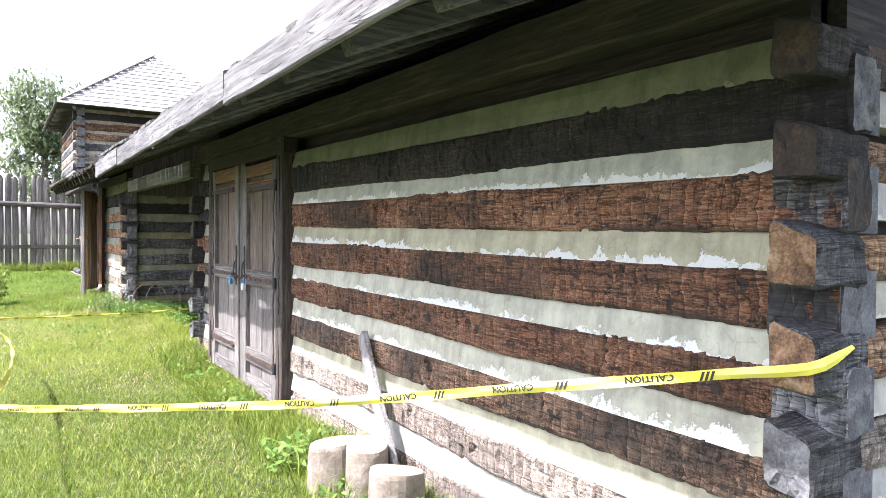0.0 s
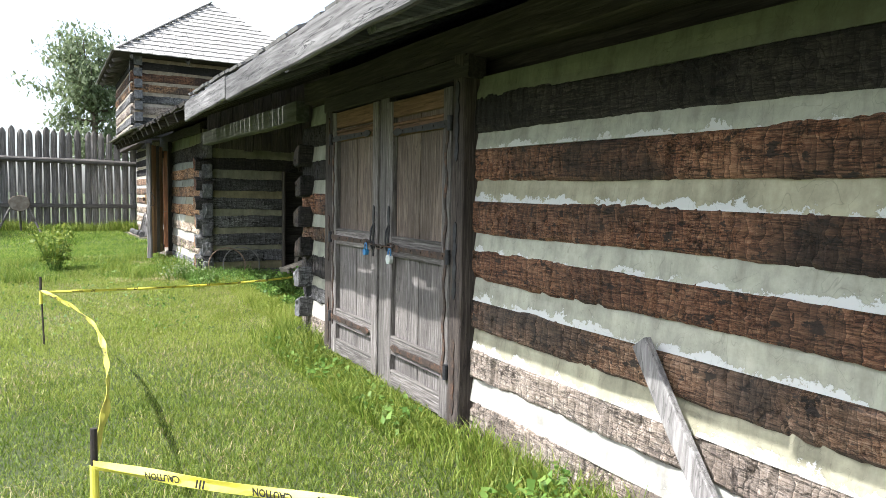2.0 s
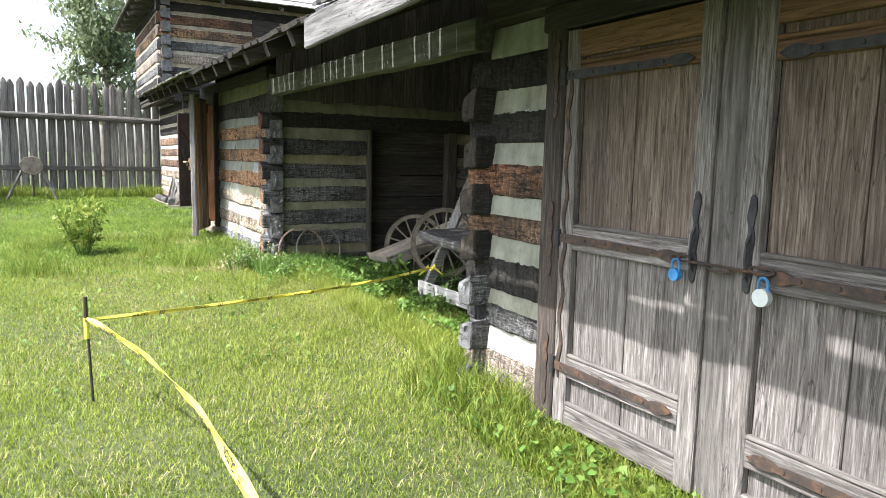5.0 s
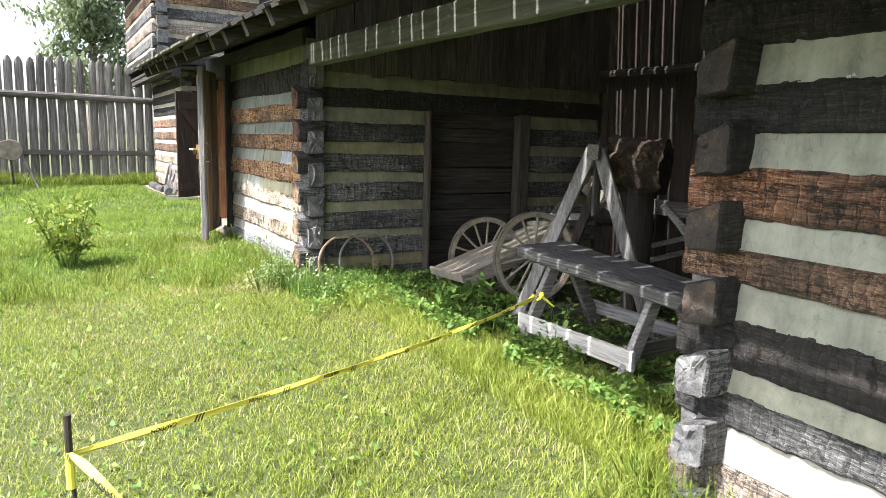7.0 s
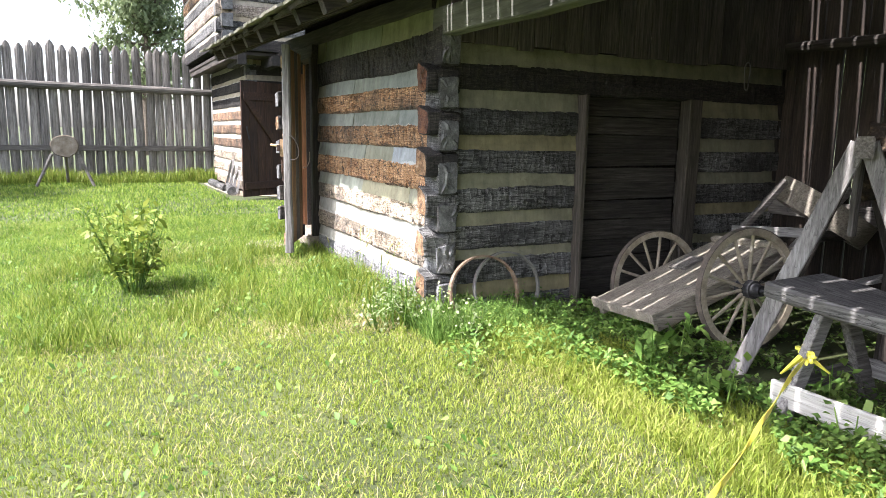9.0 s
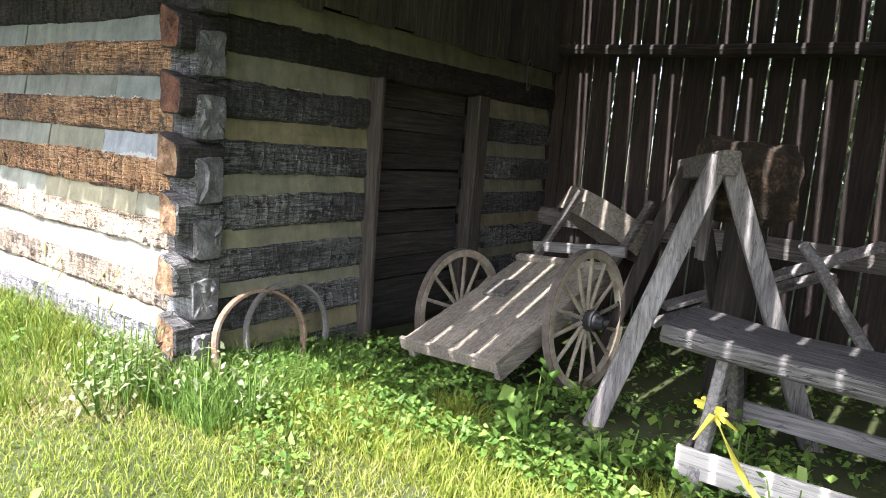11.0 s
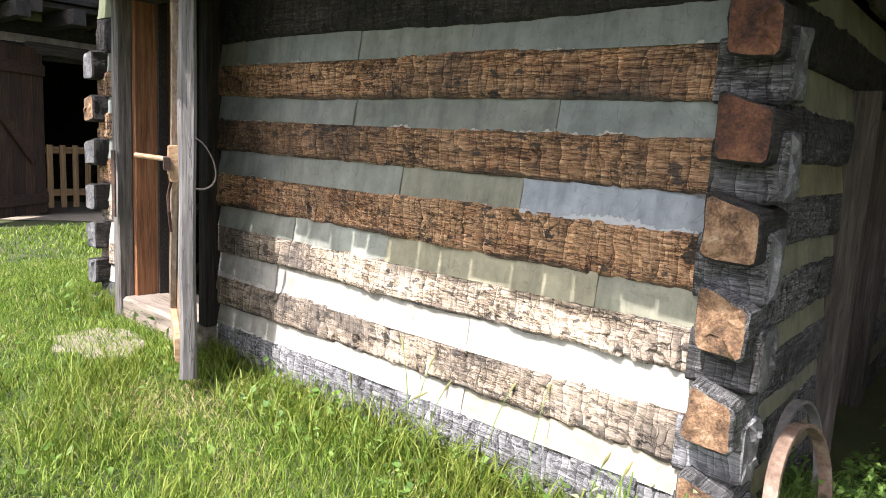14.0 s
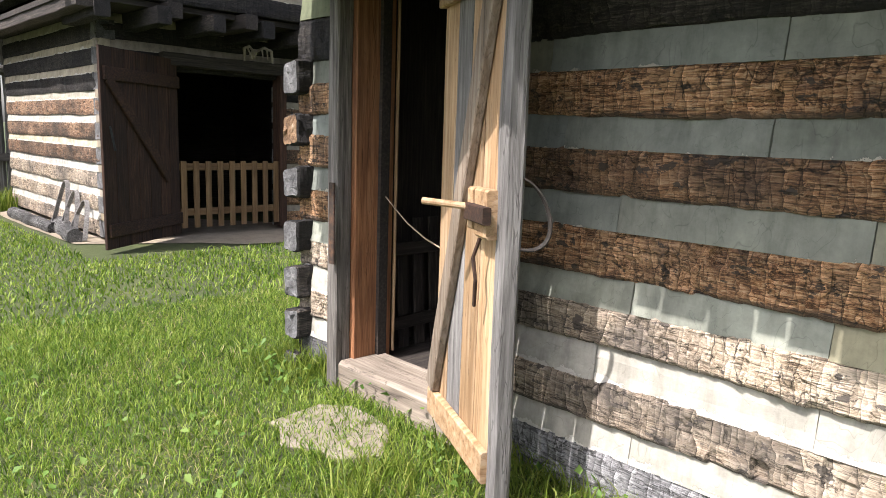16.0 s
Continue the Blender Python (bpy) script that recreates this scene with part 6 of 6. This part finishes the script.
def blade_object(name, V, mat_, label, category):
    n = len(V)
    me = bpy.data.meshes.new(name)
    me.vertices.add(n * 5)
    me.vertices.foreach_set("co", V.reshape(-1))
    idx = np.arange(n)[:, None] * 5
    loops = np.concatenate([idx + np.array([0, 1, 2, 3]), idx + np.array([3, 2, 4])], 1).reshape(-1)
    me.loops.add(n * 7)
    me.loops.foreach_set("vertex_index", loops)
    me.polygons.add(n * 2)
    starts = (np.arange(n)[:, None] * 7 + np.array([0, 4])).reshape(-1)
    me.polygons.foreach_set("loop_start", starts)
    me.update(calc_edges=True)
    me.validate()
    me.materials.append(mat_)
    return tagged(new(name, me), label, category, kind="stuff")


ZG = np.array([[ground_z(-12 + 0.25 * i, -2 + 0.25 * j) for i in range(80)] for j in range(130)])


def gz(x, y):
    i, j = (x + 12) / 0.25, (y + 2) / 0.25
    i0, j0 = np.clip(i.astype(int), 0, 78), np.clip(j.astype(int), 0, 128)
    u, v = i - i0, j - j0
    return (ZG[j0, i0] * (1 - u) + ZG[j0, i0 + 1] * u) * (1 - v) + (ZG[j0 + 1, i0] * (1 - u) + ZG[j0 + 1, i0 + 1] * u) * v


rng = np.random.default_rng(7)


def patchy(x, y):
    return 0.5 + 0.5 * np.sin(x * 2.1 + 1.3 * np.sin(y * 1.7)) * np.sin(y * 1.4 + 1.1 * np.sin(x * 1.9))


def meadow(name, n, x0, x1, y0, y1, l0, l1, w, lean, label, keep=None, mat_=None):
    x, y = rng.uniform(x0, x1, n), rng.uniform(y0, y1, n)
    if keep is not None:
        k = keep(x, y)
        x, y = x[k], y[k]
    n = len(x)
    p = patchy(x, y)
    ln = rng.uniform(l0, l1, n) * (0.65 + 0.6 * p)
    V = blades(rng, x, y, gz(x, y) - 0.004, ln, w * rng.uniform(0.7, 1.3, n), lean * rng.uniform(0.3, 1.2, n))
    return blade_object(name, V, mat_ or GRASS, label, "grass")


lawn_ok = lambda x, y: (x < 1.9) | ((y > 8.65) & (y < 12.8) & (x < 2.7)) | ((y > 17.4) & (y < 22.2))
def zone(lo, hi, spread):
    """Lawn between lo and hi, mingling with its neighbours over spread."""
    return lambda x, y: lawn_ok(x, y) & (y + rng.uniform(-spread, spread, len(x)) > lo) & (y + rng.uniform(-spread, spread, len(x)) < hi)


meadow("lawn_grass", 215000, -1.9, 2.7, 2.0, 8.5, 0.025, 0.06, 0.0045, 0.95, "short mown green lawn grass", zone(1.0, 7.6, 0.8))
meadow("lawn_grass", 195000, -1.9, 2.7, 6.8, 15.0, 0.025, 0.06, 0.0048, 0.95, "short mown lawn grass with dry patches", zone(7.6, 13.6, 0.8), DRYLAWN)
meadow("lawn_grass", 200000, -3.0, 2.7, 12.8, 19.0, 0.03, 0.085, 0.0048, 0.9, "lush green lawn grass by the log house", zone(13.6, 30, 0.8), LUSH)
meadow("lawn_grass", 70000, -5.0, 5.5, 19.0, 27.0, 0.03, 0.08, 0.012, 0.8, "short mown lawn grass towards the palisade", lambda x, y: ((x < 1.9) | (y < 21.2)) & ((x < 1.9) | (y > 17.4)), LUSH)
edge_ok = lambda x, y: ((x > 1.93 - rng.uniform(0, 1, len(x)) ** 2 * 0.55) & (x < 1.97) & ((y < 5.3) | (y > 7.7))) & ((y < 8.7) | (y > 12.7) & (y < 15.9) | (y > 16.9))
meadow("tall_grass", 60000, 1.3, 2.0, 2.2, 17.5, 0.06, 0.24, 0.007, 0.85, "long uncut grass along the log walls", edge_ok)
meadow("tall_grass", 9000, 1.5, 1.95, 5.3, 7.7, 0.05, 0.14, 0.007, 0.85, "uncut grass below the double door")
meadow("tall_grass", 12000, -0.9, 1.9, 13.0, 16.0, 0.08, 0.22, 0.006, 0.8, "long tufts before the sunlit wall", lambda x, y: patchy(x * 2, y * 2) > 0.62)
meadow("tall_grass", 9000, -5, 2.4, 26.2, 26.9, 0.1, 0.4, 0.012, 0.7, "long grass at the palisade foot")
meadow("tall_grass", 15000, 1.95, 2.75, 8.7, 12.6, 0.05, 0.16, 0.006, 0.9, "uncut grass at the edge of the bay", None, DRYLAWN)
meadow("tall_grass", 3500, 1.6, 2.9, 12.3, 12.85, 0.07, 0.22, 0.007, 0.8, "long grass round the wheel hoops", None, WEED)


STRAW = leafy("dry_straw", (0.24, 0.20, 0.09), (0.36, 0.30, 0.15), (0.46, 0.40, 0.22), True, 0.25)


def straw(n, x0, x1, y0, y1):
    x, y = rng.uniform(x0, x1, n), rng.uniform(y0, y1, n)
    k = lawn_ok(x, y) & (patchy(x * 1.7 + 3, y * 1.7) + rng.uniform(-0.3, 0.3, n) > 0.62)
    x, y = x[k], y[k]
    m = len(x)
    V = blades(rng, x, y, gz(x, y) + 0.01, rng.uniform(0.025, 0.07, m), rng.uniform(0.002, 0.0045, m), rng.uniform(1.0, 1.25, m))
    return blade_object("dry_grass", V, STRAW, "dry straw-coloured cuttings lying in the lawn", "grass")


straw(26000, -1.9, 2.6, 2.2, 13.0)
straw(18000, -2.6, 2.6, 13.0, 19.0)
straw(9000, 0.6, 1.86, 12.7, 15.6)


def leaves(name, centres, size, mat_, label, category, flat=0.5, seed=1):
    """Many small folded leaves, each with a midrib crease."""
    r = np.random.default_rng(seed)
    c = np.asarray(centres)
    n = len(c)
    a = r.uniform(0, 2 * np.pi, n)
    tilt = r.normal(0, flat, (n, 2))
    u = np.stack([np.cos(a), np.sin(a), tilt[:, 0]], 1)
    v = np.stack([-np.sin(a), np.cos(a), tilt[:, 1]], 1)
    s = (size * r.uniform(0.55, 1.35, n))[:, None]
    lift = np.zeros((n, 3))
    lift[:, 2] = 1
    V = np.stack([c - u * s * 0.5, c + v * s * 0.36 - u * s * 0.1 + lift * s * 0.12, c + u * s * 0.6, c - v * s * 0.36 - u * s * 0.1 + lift * s * 0.12], 1)
    me = bpy.data.meshes.new(name)
    me.vertices.add(n * 4)
    me.vertices.foreach_set("co", V.reshape(-1))
    idx = np.arange(n)[:, None] * 4
    me.loops.add(n * 6)
    me.loops.foreach_set("vertex_index", np.concatenate([idx + np.array([0, 1, 2]), idx + np.array([0, 2, 3])], 1).reshape(-1))
    me.polygons.add(n * 2)
    me.polygons.foreach_set("loop_start", np.arange(n * 2) * 3)
    me.update(calc_edges=True)
    me.validate()
    me.materials.append(mat_)
    return new(name, me)


def cover(n, x0, x1, y0, y1, h, seed):
    r = np.random.default_rng(seed)
    x, y = r.uniform(x0, x1, n), r.uniform(y0, y1, n)
    k = (patchy(x * 2.3 + seed, y * 2.3) > 0.25) & ~((np.abs(x - 1.45) < 0.3) & (np.abs(y - 16.36) < 0.42))
    x, y = x[k], y[k]
    return np.stack([x, y, gz(x, y) + 0.02 + r.uniform(0, 1, len(x)) * h * (0.4 + patchy(x * 3, y * 3))], 1)


tagged(leaves("ground_cover", np.concatenate([cover(15000, 2.3, 3.35, 8.7, 12.7, 0.12, 3), cover(3500, 3.35, 5.4, 8.7, 12.7, 0.06, 4)]), 0.034, WEED, "", ""), "leafy ground cover in the shaded bay", "weeds", kind="stuff")
tagged(leaves("ground_cover", cover(3200, 1.5, 2.9, 11.6, 13.2, 0.16, 5), 0.026, WEED, "", ""), "leafy weeds round the house corner", "weeds", kind="stuff")
tagged(leaves("ground_cover", cover(1300, 1.4, 1.95, 2.6, 4.4, 0.14, 6), 0.045, WEED, "", ""), "leafy weeds round the stumps", "weeds", kind="stuff")
tagged(leaves("ground_cover", cover(350, 1.5, 1.9, 5.4, 8.4, 0.10, 8), 0.045, WEED, "", ""), "leafy weeds below the double door", "weeds", kind="stuff")
tagged(leaves("ground_cover", cover(650, 1.45, 1.86, 12.9, 17.4, 0.12, 9), 0.034, WEED, "", ""), "leafy weeds at the foot of the log house", "weeds", kind="stuff")
tagged(leaves("ground_cover", cover(1500, -1.5, 1.3, 9.0, 19.0, 0.05, 12), 0.035, WEED, "", ""), "clover scattered in the lawn", "weeds", kind="stuff")


def herb(x, y, h, n, seed, leaf, size, label, name="weed_plant", spread=0.28):
    """A leafy upright plant: thin stems and leaves set round them."""
    r = random.Random(seed)
    root = thing(name, (x, y, ground_z(x, y)), label, "plant", "wild plants")
    bm = bmesh.new()
    pts = []
    for k in range(n):
        a = r.uniform(0, 6.28)
        t = Vector((x + math.cos(a) * spread * r.uniform(0.2, 1), y + math.sin(a) * spread * r.uniform(0.2, 1), ground_z(x, y) + h * r.uniform(0.55, 1)))
        b = Vector((x + math.cos(a) * 0.05, y + math.sin(a) * 0.05, ground_z(x, y) - 0.02))
        rod(b, t, 0.006, 0.003, 5, bm)
        for j in range(int(8 + 18 * h)):
            q = b.lerp(t, r.uniform(0.25, 1.03))
            pts.append(tuple(q + Vector((r.gauss(0, 0.055), r.gauss(0, 0.055), r.gauss(0, 0.02)))))
    tagged(part("stem", bm, WEED, root), kind="stuff")
    place(leaves("foliage", pts, size, leaf, "", "", 0.6, seed), root)


PALEWEED = leafy("pale_weed_leaf", (0.14, 0.20, 0.07), (0.24, 0.30, 0.14), (0.40, 0.43, 0.28))
YLEAF = leafy("yellow_green_leaf", (0.10, 0.15, 0.02), (0.17, 0.23, 0.035), (0.26, 0.30, 0.06))
herb(-0.08, 14.5, 0.74, 32, 3, YLEAF, 0.055, "yellow-green leafy shrub standing in the lawn", "shrub", 0.38)
for k, (x, y, h) in enumerate(((2.80, 11.42, 0.34), (1.75, 12.55, 0.42), (1.55, 12.75, 0.36), (1.85, 12.35, 0.3), (2.5, 11.3, 0.32), (2.62, 10.9, 0.3), (3.0, 10.5, 0.32), (2.75, 10.2, 0.28))):
    herb(x, y, h, 5, k + 20, PALEWEED if 0 < k < 4 else WEED, 0.075 if k < 1 else 0.03 if k < 4 else 0.05, "green broad-leaved weed at the edge of the bay", "weed_plant", 0.14)


for k, (x, y, h) in enumerate(((1.62, 12.95, 0.36), (1.5, 13.1, 0.30), (1.72, 13.15, 0.34), (1.42, 12.8, 0.28))):
    herb(x, y, h, 7, k + 50, PALEWEED, 0.028, "pale flowering weed at the log house corner", "flowering_weed", 0.16)
SEEDHEAD = leafy("ripe_seed_head", (0.20, 0.20, 0.07), (0.32, 0.31, 0.13), (0.44, 0.42, 0.22))


def seed_grass(x, y, h, lean, turn, seed):
    """A foxtail grass: a bowed stalk, a bristly spike and two long blades."""
    root = thing("foxtail_grass", (x, y, ground_z(x, y)), "tall foxtail grass with a bristly seed head", "grass", "foxtail grasses by the log wall")
    r = random.Random(seed)
    d = Vector((math.cos(turn), math.sin(turn), 0))
    at = lambda t: Vector((x, y, ground_z(x, y) - 0.02)) + d * lean * t * t + Vector((0, 0, h * t * (1 - 0.12 * t * t)))
    bm = bmesh.new()
    for k in range(7):
        rod(at(k / 7), at((k + 1) / 7), 0.0022, 0.0018, 5, bm)
    part("stalk", bm, WEED, root)
    bm = bmesh.new()
    a, b = at(0.97), at(1.0) + (at(1.0) - at(0.9)).normalized() * 0.055 - Vector((0, 0, 0.008))
    rod(a, a.lerp(b, 0.5), 0.004, 0.0055, 7, bm)
    rod(a.lerp(b, 0.5), b, 0.0055, 0.0015, 7, bm)
    for k in range(46):
        p = a.lerp(b, r.random())
        q = Vector((r.gauss(0, 1), r.gauss(0, 1), r.gauss(0.4, 0.7))).normalized()
        w = q.cross(Vector((0.3, 0.8, 0.2))).normalized() * 0.0007
        bm.faces.new([bm.verts.new(v) for v in (p - w, p + w, p + q * 0.014)])
    part("seed_head", bm, SEEDHEAD, root)
    for k in range(2):
        bm = bmesh.new()
        e = Vector((math.cos(turn + 2.2 * k + 1), math.sin(turn + 2.2 * k + 1), 0))
        o, rows = at(0.15 + 0.2 * k), []
        for i in range(6):
            t = i / 5
            c = o + e * 0.16 * t + Vector((0, 0, 0.16 * t - 0.14 * t * t))
            w = e.cross(Vector((0, 0, 1))) * 0.005 * (1 - 0.92 * t)
            rows.append((bm.verts.new(c - w), bm.verts.new(c + w)))
        for p, q in zip(rows, rows[1:]):
            bm.faces.new((p[0], p[1], q[1], q[0]))
        part("blade", bm, WEED, root)


for k in range(10):
    seed_grass(1.52 + 0.26 * dice(k, 3), 13.05 + 1.25 * dice(k, 7), 0.34 + 0.22 * dice(k, 11), 0.05 + 0.14 * dice(k, 13), 6.28 * dice(k, 17), k)


def rope_loop(x, y, z, h):
    bm = bmesh.new()
    pts = [(x + 0.035 * math.sin(2 * math.pi * q / 16) * (1 + 0.3 * math.sin(q)), y, z - h / 2 + h / 2 * math.cos(2 * math.pi * q / 16)) for q in range(17)]
    for a, b in zip(pts, pts[1:]):
        rod(a, b, 0.006, None, 6, bm)
    return tagged(part("rope_loop", bm, PALEZ), "thin grey rope loop hanging on the shaded wall", "rope")


rope_loop(4.88, 12.79, 2.2, 0.24)


def tree(x, y, h, spread, n, seed, label, base=0.3):
    r = random.Random(seed)
    root = thing("tree", (x, y, 0), label, "tree")
    bm = rod((x, y, -0.2), (x + 0.3, y, h * 0.55), 0.28, 0.14, 9, None, 0.2, seed)
    pts = []
    for k in range(34):
        a, t = r.uniform(0, 6.28), r.uniform(base, 1.0)
        o = Vector((x + 0.3 * t, y, h * min(t, 0.55)))
        reach = spread * (0.35 + 0.65 * math.sin(math.pi * min(1, t * 0.95))) * r.uniform(0.55, 1.05)
        e = Vector((x + math.cos(a) * reach, y + math.sin(a) * reach, h * (t * 0.95) + r.uniform(0, 0.08) * h))
        rod(o, e, 0.07, 0.02, 6, bm, 0.25, k)
        for c in range(7):
            cc = o.lerp(e, r.uniform(0.4, 1.05)) + Vector((r.gauss(0, 0.45), r.gauss(0, 0.45), r.gauss(0, 0.35)))
            for j in range(n):
                pts.append(tuple(cc + Vector((r.gauss(0, 0.34), r.gauss(0, 0.34), r.gauss(0, 0.26)))))
    part("trunk", bm, BARK, root)
    place(leaves("crown", pts, 0.17, TREELEAF, "", "", 0.9, seed), root)


tree(2.0, 45, 10.6, 2.6, 42, 4, "tall leafy green tree behind the palisade")
# stands out of view, added only so its shadow falls on the lawn
tree(-6.6, 24.6, 7.6, 2.0, 30, 6, "unseen leafy tree added to cast a shadow on the lawn by the palisade")

for k, (x, y) in enumerate(((10.6, 10.4), (10.2, 13.4), (11.0, 16.6))):
    tree(x, y, 7.5, 2.6, 26, 11 + k, "leafy green tree behind the open bay", 0.02)
